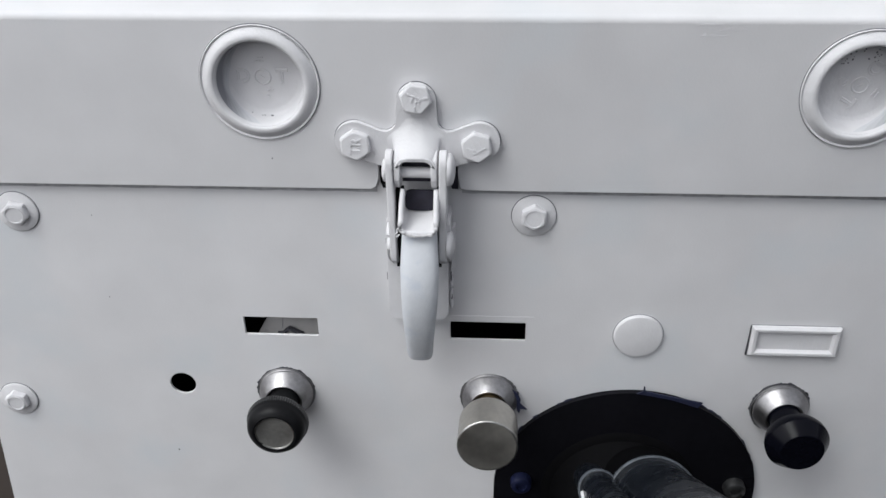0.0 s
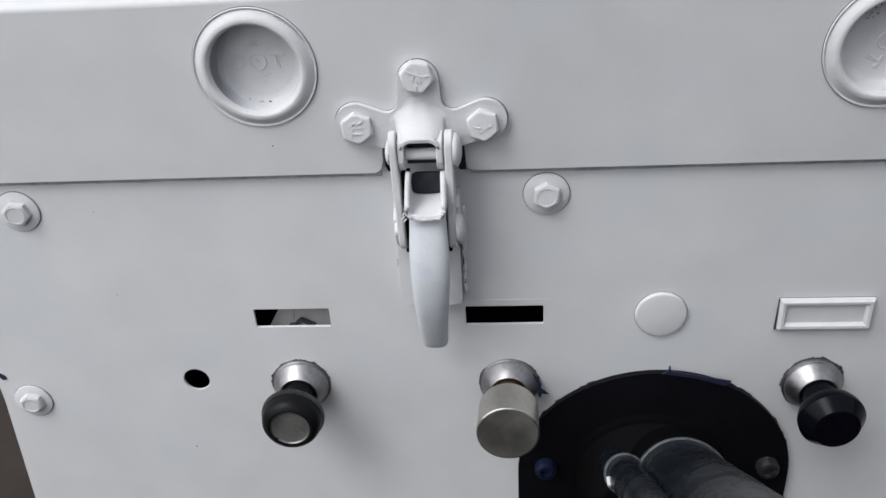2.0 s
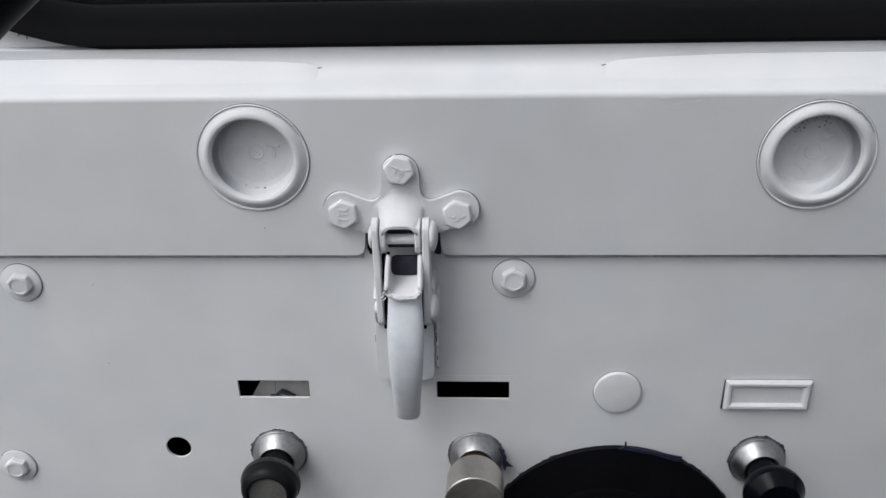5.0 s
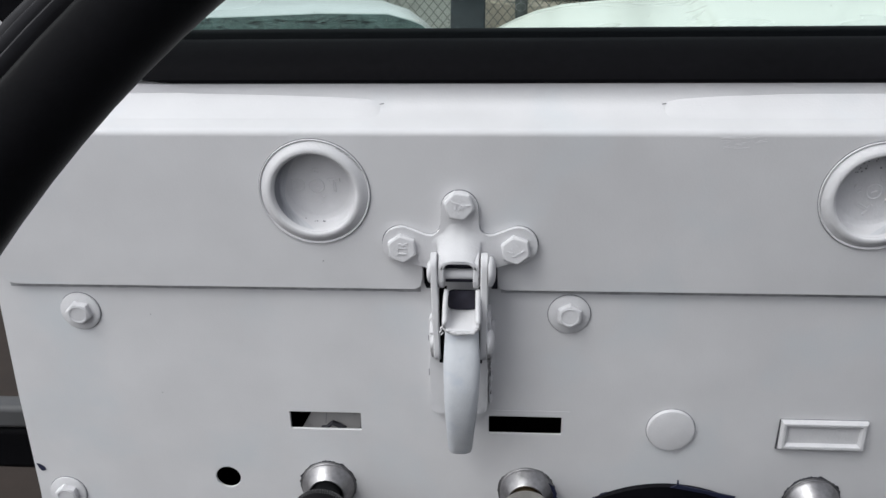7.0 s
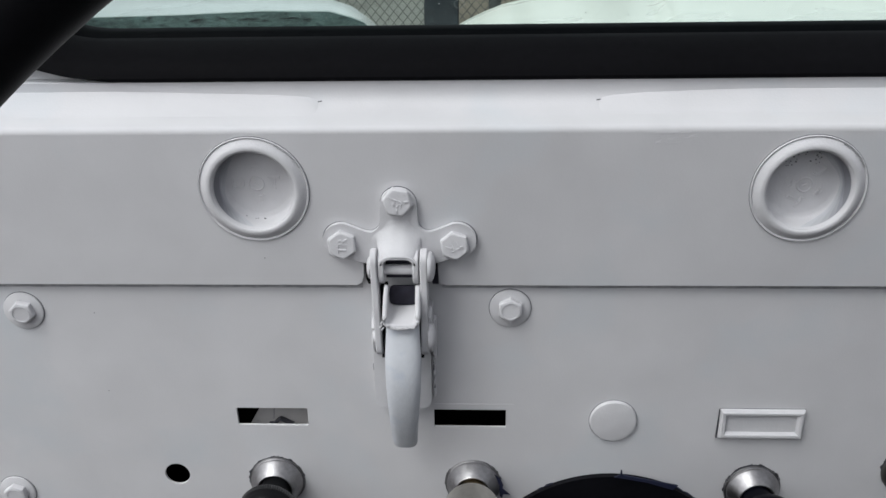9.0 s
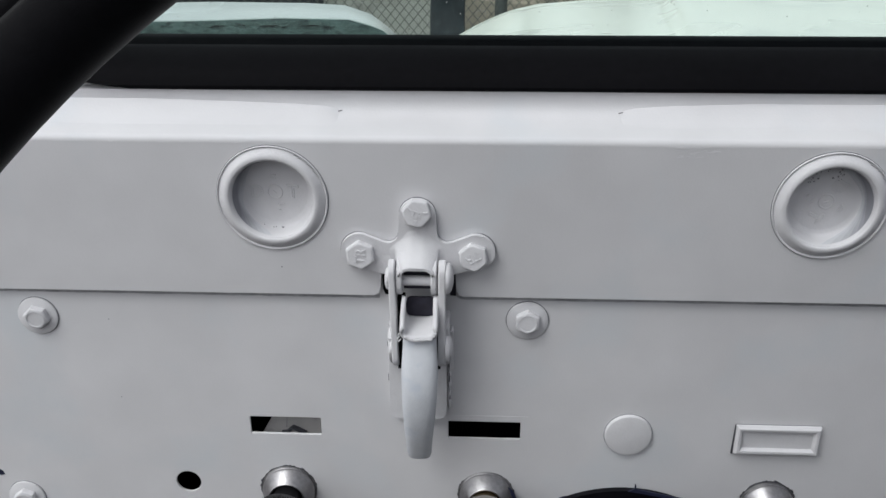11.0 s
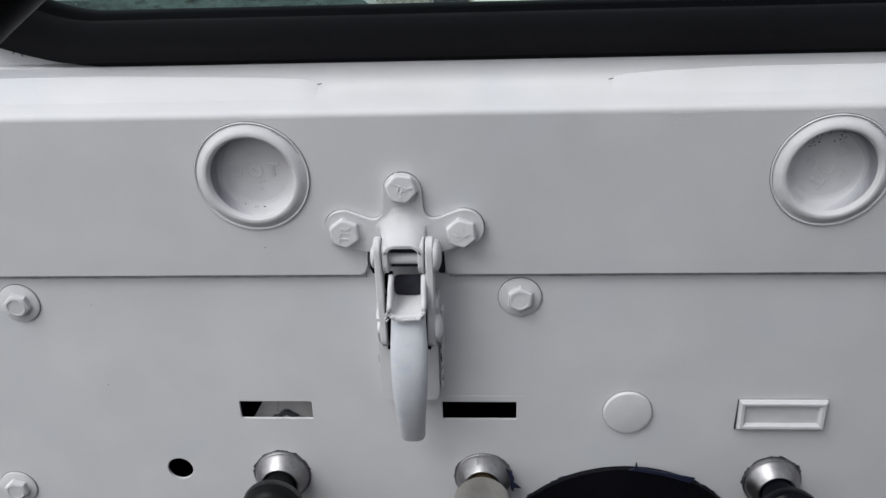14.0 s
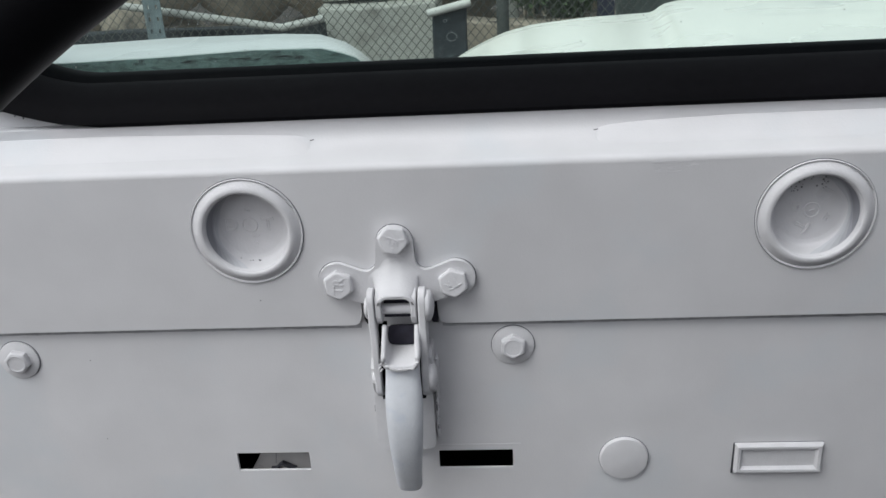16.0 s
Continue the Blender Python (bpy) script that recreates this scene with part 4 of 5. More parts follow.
def slot_bracket():
    ob = thing("inner_bracket", "dusty bent metal bracket seen through the slot", "bracket")
    bm = bmesh.new()
    front = [(-0.0925, 0.0085, 0.9020), (-0.0500, 0.0085, 0.9020), (-0.0500, 0.0150, 0.9240), (-0.0793, 0.0150, 0.9240)]
    low = [bm.verts.new(p) for p in front]
    high = [bm.verts.new((x, y + 0.0014, z)) for x, y, z in front]
    bm.faces.new(low)
    bm.faces.new(high[::-1])
    for k in range(4):
        bm.faces.new((low[k], low[(k + 1) % 4], high[(k + 1) % 4], high[k]))
    part("plate", bm, bracket_grey, ob)
    # a bent spring clip and the seams of the plate
    loop = [(-0.0800, 0.9052), (-0.0770, 0.9056), (-0.0748, 0.9078), (-0.0734, 0.9090), (-0.0706, 0.9076), (-0.0680, 0.9060), (-0.0660, 0.9052)]
    clip = sweep_xz(loop, [(0.0007, 0.0060), (0.0007, 0.0090), (-0.0006, 0.0090), (-0.0006, 0.0060)])
    part("clip", clip, flake_dark, ob, "dark bent spring clip")
    part("clip_plate", prism([(-0.0742, 0.9052), (-0.0728, 0.9082), (-0.0700, 0.9074), (-0.0680, 0.9052)], 0.0066, 0.0074), bracket_grey, ob)
    for xa, za, xb, r in ((-0.0778, 0.9070, -0.0768, 0.00020), (-0.0580, 0.9040, -0.0562, 0.00032)):
        part("seam", rod((xa, 0.0085 + (za - 0.902) * 0.2955, za), (xb, 0.0148, 0.9236), r, 6), seam_grey, ob)


slot_bracket()


# ---- steering column, cover and wheel ----
RAKE = radians(39.0)
COLUMN_FOOT = Vector((0.1105, 0.0, 0.805))
ALONG = Vector((0, -math.cos(RAKE), math.sin(RAKE)))


def column_cover():
    ob = thing("column_cover", "glossy black round-topped cover plate round the steering column", "cover plate", at=(0.1137, 0, 0))
    outline = [(0.0742 * math.cos(math.pi * i / 40), 0.8085 + 0.0712 * math.sin(math.pi * i / 40)) for i in range(41)] + [(-0.0745, 0.705), (0.0745, 0.705)]
    part("plate", prism(outline, -0.0035, -0.0003), gloss_black, ob, round_edge=0.0010)
    ring = shifted(lathe([(0.0440, 0.0034), (0.0420, 0.0046), (0.0390, 0.0052), (0.0350, 0.0120), (0.0310, 0.0240), (0.0280, 0.0300), (0.0200, 0.0310)], 56), Matrix.Translation((-0.0030, 0, 0.808)))
    part("boot", ring, boot_black, ob)
    for x, z, mat, word in ((-0.0586, 0.8140, blue_bolt, "blue-tinted bolt"), (0.0620, 0.8150, bolt_black, "dusty black bolt")):
        bm = shifted(lathe([(0.0062, 0.0), (0.0062, 0.0030), (0.0055, 0.0052), (0.0045, 0.0058), (0.0030, 0.0058), (0.0028, 0.0040), (0, 0.0040)], 24), Matrix.Translation((x, -0.0034, z)))
        part("bolt", bm, mat, ob, word)
    scrap = prism([(0.0015, 0.0008), (0.0040, 0.0022), (0.0055, 0.0028), (0.0110, 0.0015), (0.0372, -0.0042), (0.0348, -0.0075), (0.0200, -0.0025), (0.0060, 0.0002)], -0.0044, -0.0037)
    part("tape_scrap", shifted(scrap, Matrix.Translation((-0.0005, 0, 0.8790))), tape_blue, ob, "loose dark blue masking tape edge")
    part("tape_scrap", shifted(prism([(0, 0), (0.0014, 0), (0.0009, 0.0036), (0.0002, 0.0038)], -0.0044, -0.0037), Matrix.Translation((0.0042, 0, 0.8810))), tape_blue, ob)


    # thin blue slips added in place of bluish overspray along the edge
    rng = random.Random(8)
    for k in range(14):
        a = radians(rng.choice((rng.uniform(112, 158), rng.uniform(16, 62))))
        r = 1.0 + rng.uniform(-0.002, 0.006)
        x, z, w = 0.0742 * r * math.cos(a), 0.8085 + 0.0712 * r * math.sin(a), rng.uniform(0.0015, 0.0060)
        slip = prism([(-w, -0.0004), (w * 0.6, -0.0003), (w, -0.0002), (w * 0.3, rng.uniform(0.0001, 0.0004)), (-w * 0.4, rng.uniform(0.0001, 0.0005))], -0.0012, -0.0002)
        part("tape_scrap", shifted(slip, Matrix.Translation((x, 0, z)) @ pose(0, 0, 0, 0, -math.degrees(a) + 90 + rng.uniform(-8, 8), 0)), tape_blue, ob)


def column():
    ob = thing("steering_column", "dusty black steering column tube with a thin conduit beside it", "steering column")
    M = Matrix.Translation((0.1203, -0.0505, 0.8459)) @ pose(0, 0, 0, -36.0, 0, 0)
    side = M @ Matrix.Translation((-0.0279, 0, 0.0065))
    part("sleeve", shifted(lathe([(0.0300, -0.058), (0.0262, -0.040), (0.0232, -0.020), (0.0228, -0.004)], 48), M), boot_black, ob, "matt black sleeve")
    part("tube", shifted(lathe([(0.0215, -0.004), (0.0222, 0.004), (0.0225, 0.010), (0.0225, 0.285), (0.0, 0.285)], 56), M), column_black, ob)
    part("collar", shifted(lathe([(0.0226, -0.0060), (0.0240, -0.0054), (0.0244, -0.0030), (0.0244, -0.0006), (0.0238, 0.0006), (0.0220, 0.0008)], 56), M), column_black, ob)
    part("worn_edge", shifted(lathe([(0.0242, -0.0012), (0.0246, -0.0008), (0.0242, 0.0006), (0.0236, 0.0010), (0.0234, 0.0004)], 56), M), worn_edge, ob, "pale collar edge")
    part("conduit", shifted(lathe([(0.0088, -0.050), (0.0088, 0.0), (0.0090, 0.020), (0.0086, 0.060), (0.0078, 0.120), (0, 0.122)], 32), side), column_black, ob)
    part("collar", shifted(lathe([(0.0090, -0.0060), (0.0100, -0.0052), (0.0103, -0.0030), (0.0103, -0.0006), (0.0098, 0.0006), (0.0086, 0.0008)], 36), side), column_black, ob)
    part("worn_edge", shifted(lathe([(0.0101, -0.0012), (0.0105, -0.0008), (0.0101, 0.0006), (0.0096, 0.0010), (0.0094, 0.0004)], 36), side), worn_edge, ob, "pale collar edge")
    web = [(-0.0215, 0.0130), (-0.0190, 0.0110), (-0.0165, 0.0108), (-0.0150, 0.0120), (-0.0150, -0.0100), (-0.0215, -0.0020)]
    part("clamp", shifted(prism(web, -0.0004, 0.0056), M), column_black, ob, round_edge=0.0008)
    part("paint_chip", shifted(rod((-0.0095, -0.0120, 0.0005), (-0.0090, -0.0150, -0.0030), 0.0012, 6), side), primer_part, ob, "pale chip of primer")
    return ob


def wheel():
    ob = thing("steering_wheel", "black ridged rubber steering wheel with dusty grey spokes", "steering wheel")
    hub = COLUMN_FOOT + 0.395 * ALONG
    M = Matrix.Translation(hub) @ pose(0, 0, 0, -39.0, 0, 0)
    R, n, s = 0.2215, 140, 200
    seat = Matrix.Translation(hub + Vector((0.0049, 0, -0.0054))) @ pose(0, 0, 0, -38.44, 0, 0) @ Matrix.Translation((0, -0.0149, 0))
    bm = bmesh.new()
    rings = []
    for i in range(n):
        a = 2 * math.pi * i / n
        ring = []
        for j in range(s):
            b = 2 * math.pi * j / s
            deg = math.degrees(b)
            r = 0.0122
            for g in (44, 60, 76, 92):
                r -= 0.0042 * math.exp(-(((deg - g) / 4.0) ** 2))
            rr = R + r * math.cos(b)
            ring.append(bm.verts.new((rr * math.cos(a), -r * math.sin(b), rr * math.sin(a))))
        rings.append(ring)
    # the ribs get a lighter rubber for the light they catch
    grip = bmesh.new()
    copies = {}
    for i in range(n):
        for j in range(s):
            quad = (rings[i][j], rings[i][(j + 1) % s], rings[(i + 1) % n][(j + 1) % s], rings[(i + 1) % n][j])
            if 20 <= j < 55:
                for v in quad:
                    if v not in copies:
                        copies[v] = grip.verts.new(v.co)
                grip.faces.new([copies[v] for v in quad])
            else:
                bm.faces.new(quad)
    bmesh.ops.delete(bm, geom=[v for v in bm.verts if not v.link_faces], context="VERTS")
    rim = part("rim", shifted(bm, seat), wheel_black, ob)
    part("grip_band", shifted(grip, seat), grip_grey, rim, "ribbed grip band painted lighter for the sky's light")
    boss = box(-0.0030, 0.0350, 0.0560, 0.0900, -0.0140, 0.0188)
    hub_part = part("hub", shifted(boss, M), spoke_dark, ob, "dull black hub block", round_edge=0.0026, segments=3)
    for x in (0.0100, 0.0124):
        part("groove", shifted(box(x, x + 0.0006, 0.0557, 0.0850, -0.0090, 0.0190), M), wheel_black, hub_part)
    part("slot", shifted(box(-0.0033, -0.0029, 0.0640, 0.0740, 0.0040, 0.0140), M), dark_inside, hub_part)

    def width_left(r):
        return 0.0200 + 0.0033 * math.sin(min(math.pi, (r - 0.03) / 0.107 * math.pi)) - 0.006 * max(0, (r - 0.10) / 0.117) if r > 0.03 else 0.0140 + 0.0060 * ((r - 0.02) / 0.01) ** 0.5

    def straight(a, start, width):
        rs = [start + (0.217 - start) * i / 24 for i in range(25)]
        return [(r * math.cos(radians(a)), r * math.sin(radians(a)), width(r)) for r in rs]

    def bowed():
        # springs from the boss at a slant and bends upwards
        edge = [(-0.0010, 0.0142), (0.0040, 0.0190), (0.0098, 0.0245), (0.0140, 0.0300), (0.0180, 0.0365), (0.0215, 0.0437), (0.0252, 0.0521)]
        edge += [(0.0252 + 0.0788 * k / 12, 0.0521 + 0.1333 * k / 12) for k in range(1, 13)]
        out = []
        for k, (x, z) in enumerate(edge):
            (xa, za), (xb, zb) = edge[max(0, k - 1)], edge[min(len(edge) - 1, k + 1)]
            d = Vector((xb - xa, zb - za)).normalized()
            out.append((x + 0.013 * d.y, z - 0.013 * d.x, 0.013))
        return out

    for a, line in ((184, straight(184, 0.020, width_left)), (62, bowed()), (290, straight(290, 0.010, lambda r: 0.013))):
        bm = bmesh.new()
        rows = []
        for i, (x, z, w) in enumerate(line):
            (xa, za, _), (xb, zb, _) = line[max(0, i - 1)], line[min(len(line) - 1, i + 1)]
            d = Vector((xb - xa, zb - za)).normalized()
            reach = min(0.217, math.hypot(x, z)) / 0.217
            y = 0.058 * (1 - reach) ** 1.4 - 0.0149 * reach ** 4
            t = 0.0055
            ring = []
            for j in range(20):
                q = 2 * math.pi * j / 20
                u, v = w * math.copysign(abs(math.cos(q)) ** 0.55, math.cos(q)), t * math.copysign(abs(math.sin(q)) ** 0.7, math.sin(q))
                ring.append(bm.verts.new((x - d.y * u, y + v, z + d.x * u)))
            rows.append(ring)
        for p, q in zip(rows, rows[1:]):
            for j in range(20):
                bm.faces.new((p[j], p[(j + 1) % 20], q[(j + 1) % 20], q[j]))
        bm.faces.new(rows[0])
        bm.faces.new(rows[-1])
        part("spoke", shifted(bm, M), spoke_grey if a == 184 else spoke_dark, ob, "dusty grey spoke" if a == 184 else "dull black spoke")
    return ob


column_cover()
column()
wheel()


# ---- windscreen ----
def windscreen():
    ob = thing("windscreen", "black rubber-edged windscreen frame with tinted flat glass", "windscreen")
    x0, x1, z0, z1, r = -0.2405, 1.17, 1.1065, 1.48, 0.0895
    path = arc(x0 + r, z0 + r, r, 180, 270, 20) + [(-0.141 + 0.01 * k, z0) for k in range(7)] + arc(x1 - r, z0 + r, r, 270, 360, 14) + arc(x1 - r, z1 - r, r, 0, 90, 14) + arc(x0 + r, z1 - r, r, 90, 180, 14)
    front = [(-0.0105, 0.0300), (-0.0074, 0.0160), (-0.0064, 0.0134), (-0.0046, 0.0127), (-0.0005, 0.0145), (0.0035, 0.0190), (0.0072, 0.0265), (0.0094, 0.0335), (0.0103, 0.0395), (0.0092, 0.0450), (0.0080, 0.0520), (0.0060, 0.0640), (-0.0112, 0.0640)]
    rubber = sweep_xz(path, front, closed=True)
    # the outer lip is raised to a curve that fits the camera's view
    edge = ((-0.255, 1.1290), (-0.220, 1.1180), (-0.190, 1.1105), (-0.185, 1.1093), (-0.179, 1.1073), (-0.168, 1.1043), (-0.156, 1.1018), (-0.141, 1.1000), (-0.1215, 1.0986), (-0.090, 1.0950))
    for v in rubber.verts:
        for (xa, za), (xb, zb) in zip(edge, edge[1:]):
            if xa <= v.co.x < xb and v.co.z < 1.15 and v.co.y < 0.04:
                v.co.z = max(v.co.z, za + (zb - za) * (v.co.x - xa) / (xb - xa))
    part("frame", rubber, black_rubber, ob)
    seal = [(0.0085, 0.0430), (0.0118, 0.0470), (0.0126, 0.0560), (0.0122, 0.0590), (0.0070, 0.0590)]
    part("glass_seal", sweep_xz(path, seal, closed=True), seal_black, ob, "thin black glazing seal")
    pane = part("pane", prism(rounded(x0 + 0.006, z0 + 0.006, x1 - 0.006, z1 - 0.006, 0.0835, 10), 0.0592, 0.0632), glass, ob, "green-tinted glass", smooth=False)
    pane.visible_shadow = False
    rng = random.Random(5)
    for k in range(170):
        s = rng.uniform(0.00012, 0.00038)
        bm = lathe([(s, 0.0), (s * 0.75, s * 0.25), (0, s * 0.4)], 7)
        for v in bm.verts:
            v.co.z *= rng.uniform(0.8, 1.3)
        part("dirt_speck", shifted(bm, Matrix.Translation((rng.uniform(-0.19, 0.42), 0.0590, 1.1215 + 0.05 * rng.random() ** 1.3))), dried_drop if k % 4 else flake_dark, pane)
    for x, z, r in ((0.0930, 1.1500, 0.0024), (0.1220, 1.1530, 0.0022), (0.0290, 1.1290, 0.0026), (0.0060, 1.1480, 0.0014), (-0.0520, 1.1525, 0.0016), (0.0510, 1.1420, 0.0012),
                    (0.0260, 1.1370, 0.0009), (-0.1280, 1.1440, 0.0011), (-0.1120, 1.1400, 0.0009), (0.0700, 1.1520, 0.0012), (-0.0850, 1.1460, 0.0010), (0.1500, 1.1460, 0.0013)):
        ring = [(r + 0.00022 * noise.noise(Vector((x * 900, k * 0.7, 0)))) for k in range(20)]
        pts = [(ring[k] * math.cos(k * math.pi / 10), 0.8 * ring[k] * math.sin(k * math.pi / 10)) for k in range(20)]
        bm = sweep_xz(pts, [(0.00007, 0.0), (0.00001, -0.00005), (-0.00006, 0.0)], closed=True)
        part("drop_mark", shifted(bm, Matrix.Translation((x, 0.0591, z))), water_mark, pane, "pale dried water mark")
    return ob


windscreen()


def corner_filler():
    """Primed sheet that closes the corner between the ledge and the windscreen frame."""
    outline = arc(-0.151, 1.196, 0.0900, 180, 270, 16) + [(-0.151, 1.0975), (-0.2440, 1.0975), (-0.2440, 1.196)]
    return tagged(part("corner_sheet", prism(outline, 0.0225, 0.0250), primer), "grey primed sheet in the corner under the windscreen frame", "corner sheet")


corner_filler()


# ---- outside: cowl, bonnet, wing ----
def cowl_cover():
    ob = thing("cowl_cover", "low white rounded cowl cover with a weathered teal edge", "cowl cover")
    top = [(-0.225, 1.1304), (-0.18, 1.1312), (-0.128, 1.1324), (-0.071, 1.1318), (-0.0495, 1.1306), (-0.0345, 1.1256), (-0.0257, 1.1192), (-0.0195, 1.1135), (-0.015, 1.105)]
    low = [(-0.225, 1.1210), (-0.18, 1.1213), (-0.1265, 1.1222), (-0.0792, 1.1238), (-0.0422, 1.1232), (-0.0302, 1.1199), (-0.0240, 1.1175), (-0.0184, 1.1130), (-0.015, 1.104)]
    bm = bmesh.new()
    rows = []
    for (xa, za), (xb, zb) in zip(top, low):
        prof = [(xb, 0.0800, zb), (xb * 0.7 + xa * 0.3, 0.0900, zb + (za - 0.0057 - zb) * 0.45), (xa, 0.1150, za - 0.0050), (xa, 0.125, za - 0.0080), (xa, 0.14, za - 0.014), (xa, 0.16, za - 0.025), (xa, 0.17, 1.07), (xb, 0.0800, 1.07)]
        rows.append([bm.verts.new(p) for p in prof])
    for a, b in zip(rows, rows[1:]):
        for j in range(8):
            bm.faces.new((a[j], a[(j + 1) % 8], b[(j + 1) % 8], b[j]))
    bm.faces.new(rows[0])
    bm.faces.new(rows[-1])
    part("cover", bm, white_body, ob)
    bm = bmesh.new()
    a = [bm.verts.new((x, 0.0780, z - 0.0003)) for x, z in low]
    b = [bm.verts.new((x, 0.0780, 1.08)) for x, z in low]
    c = [bm.verts.new((x, 0.0798, z - 0.0003)) for x, z in low]
    for i in range(len(low) - 1):
        bm.faces.new((a[i], a[i + 1], b[i + 1], b[i]))
        bm.faces.new((a[i], c[i], c[i + 1], a[i + 1]))
    strip = part("edge_strip", bm, teal_edge, ob, "weathered teal strip")
    rng = random.Random(17)
    for k in range(9):
        x, z, w = rng.uniform(-0.125, -0.050), 1.1190 + 0.0012 * rng.random() ** 2, rng.uniform(0.0015, 0.0060)
        crack = prism([(-w, 0.0), (-w * 0.3, -rng.uniform(0.00005, 0.0002)), (w, rng.uniform(0.0, 0.0004)), (w * 0.2, rng.uniform(0.0001, 0.0003)), (-w * 0.5, rng.uniform(0.0001, 0.0003))], 0.0774, 0.0779)
        part("paint_chip", shifted(crack, Matrix.Translation((x, 0, z))), dark_inside, strip, "dark flaked crack")
    return ob


def bonnet():
    prof = [(-0.16, 0.80), (-0.10, 0.885), (-0.055, 0.935), (-0.0108, 0.9659), (0.0139, 0.9800), (0.0401, 0.9925), (0.0701, 1.0040), (0.1090, 1.0128), (0.1880, 1.0195), (0.2800, 1.0222), (0.2880, 1.0246), (0.2950, 1.0298), (0.3030, 1.0340), (0.3200, 1.0375), (0.42, 1.044), (0.56, 1.046), (0.70, 1.044), (0.80, 1.0385), (0.819, 1.035), (0.827, 1.030), (0.832, 1.0226), (0.93, 1.0195), (1.01, 1.0128), (1.10, 0.98), (1.20, 0.90), (1.26, 0.80)]
    bm = bmesh.new()
    rows = []
    for i in range(13):
        f = i / 12
        y = 0.16 + 0.79 * f
        nose = 0.05 * max(0, (f - 0.93) / 0.07) ** 2
        rows.append([bm.verts.new((x - 0.13 * (0.95 - y) * (1 if x < 0.55 else -1), y, z - nose * 0.02 + 0.012 * (1 - f))) for x, z in prof])
    last = [bm.verts.new((x, 0.965, z - 0.05)) for x, z in prof]
    rows.append(last)
    for a, b in zip(rows, rows[1:]):
        for j in range(len(prof) - 1):
            bm.faces.new((a[j], a[j + 1], b[j + 1], b[j]))
    ob = part("bonnet", bm, cream_body)
    s = ob.modifiers.new("thickness", "SOLIDIFY")
    s.thickness, s.offset = 0.003, -1
    return tagged(ob, "white car bonnet with a raised centre, beyond the glass", "bonnet")


cowl_cover()
bonnet()
cowl = box(-0.24, 1.19, 0.067, 0.16, 1.04, 1.085)
tagged(part("cowl", cowl, white_body, round_edge=0.006), "white cowl panel below the windscreen", "cowl")


side = box(-0.29, -0.2365, 0.030, 0.16, 0.98, 1.16)
tagged(part("windscreen_pillar", side, primer, round_edge=0.012, segments=4), "primed grey pillar foot beside the windscreen", "pillar")


body_front = box(0.02, 1.08, 0.165, 0.945, 0.42, 0.955)
tagged(part("vehicle_front", body_front, white_body, round_edge=0.01), "plain white front body under the bonnet", "vehicle body", kind="structure")


# ---- ground, fence and what stands behind it ----
def ground():
    bm = bmesh.new()
    bmesh.ops.create_grid(bm, x_segments=2, y_segments=2, size=400.0)
    return tagged(part("ground", bm, dirt), "bare brown earth", "ground", kind="structure")


def fence():
    ob = thing("chain_link_fence", "galvanised chain-link fence on steel posts", "fence")
    bm = bmesh.new()
    pitch, rise, top, y = 0.0175, 0.0210, 1.75, 3.0
    wires = []
    for k in range(int(5.0 / pitch)):
        x = -2.6 + pitch * k
        pts = []
        for i in range(int(top / rise) + 1):
            pts.append((x + (pitch / 2 if (i + k) % 2 else -pitch / 2) * 1.02, y + (0.003 if (i + k) % 2 else -0.003), 0.02 + i * rise))
        wires.append(pts)
    verts, faces = [], []
    r = 0.0017
    for pts in wires:
        for a, b in zip(pts, pts[1:]):
            base = len(verts)
            for p in (a, b):
                verts += [(p[0] - r, p[1], p[2]), (p[0], p[1] - r, p[2] + r), (p[0] + r, p[1], p[2])]
            faces += [(base, base + 1, base + 4, base + 3), (base + 1, base + 2, base + 5, base + 4), (base + 2, base, base + 3, base + 5)]
    me = bpy.data.meshes.new("wire_mesh")
    me.from_pydata(verts, [], faces)
    me.materials.append(fence_wire)
    mesh = new("wire_mesh", me)
    mesh.parent = ob
    tagged(mesh, kind="stuff")
    for x in (-1.90, 0.088, 1.9):
        part("post", rod((x, y + 0.03, 0), (x, y + 0.03, 1.85), 0.024, 16), galvanised, ob)
    part("top_rail", rod((-2.6, y + 0.03, 1.78), (2.4, y + 0.03, 1.78), 0.018, 14), galvanised, ob)
    return ob


def block(name, x0, x1, y0, y1, z0, z1, mat, label, category, seed=0, rough=0.0):
    bm = box(x0, x1, y0, y1, z0, z1)
    if rough:
        bmesh.ops.subdivide_edges(bm, edges=bm.edges, cuts=5, use_grid_fill=True)
        for v in bm.verts:
            v.co += rough * Vector(noise.noise_vector(v.co * 2.2 + Vector((seed, 0, 0))))
    return tagged(part(name, bm, mat, round_edge=0.01), label, category)


ground()
fence()
block("concrete_block", -0.66, -0.17, 3.25, 3.7, 0.0, 0.803, concrete, "pale grey concrete block behind the fence", "concrete block", 4, 0.03)
block("concrete_block", -0.69, -0.14, 3.36, 3.75, 0.830, 1.30, concrete, "pale grey concrete block stacked on another", "concrete block", 9, 0.03)
block("shade_cloth", -0.175, -0.045, 2.93, 2.97, 0.0, 0.815, dark_cloth, "strip of black shade cloth tied on the fence", "shade cloth", 2, 0.012)
block("tarpaulin", -2.2, -0.62, 3.10, 3.20, 0.0, 0.76, dark_cloth, "dark tarpaulin hung behind the fence", "tarpaulin", 7, 0.02)
block("tarpaulin", 0.56, 2.0, 3.34, 3.40, 0.0, 1.25, grey_cloth, "faded grey-green tarpaulin hung behind the fence", "tarpaulin", 3, 0.02)
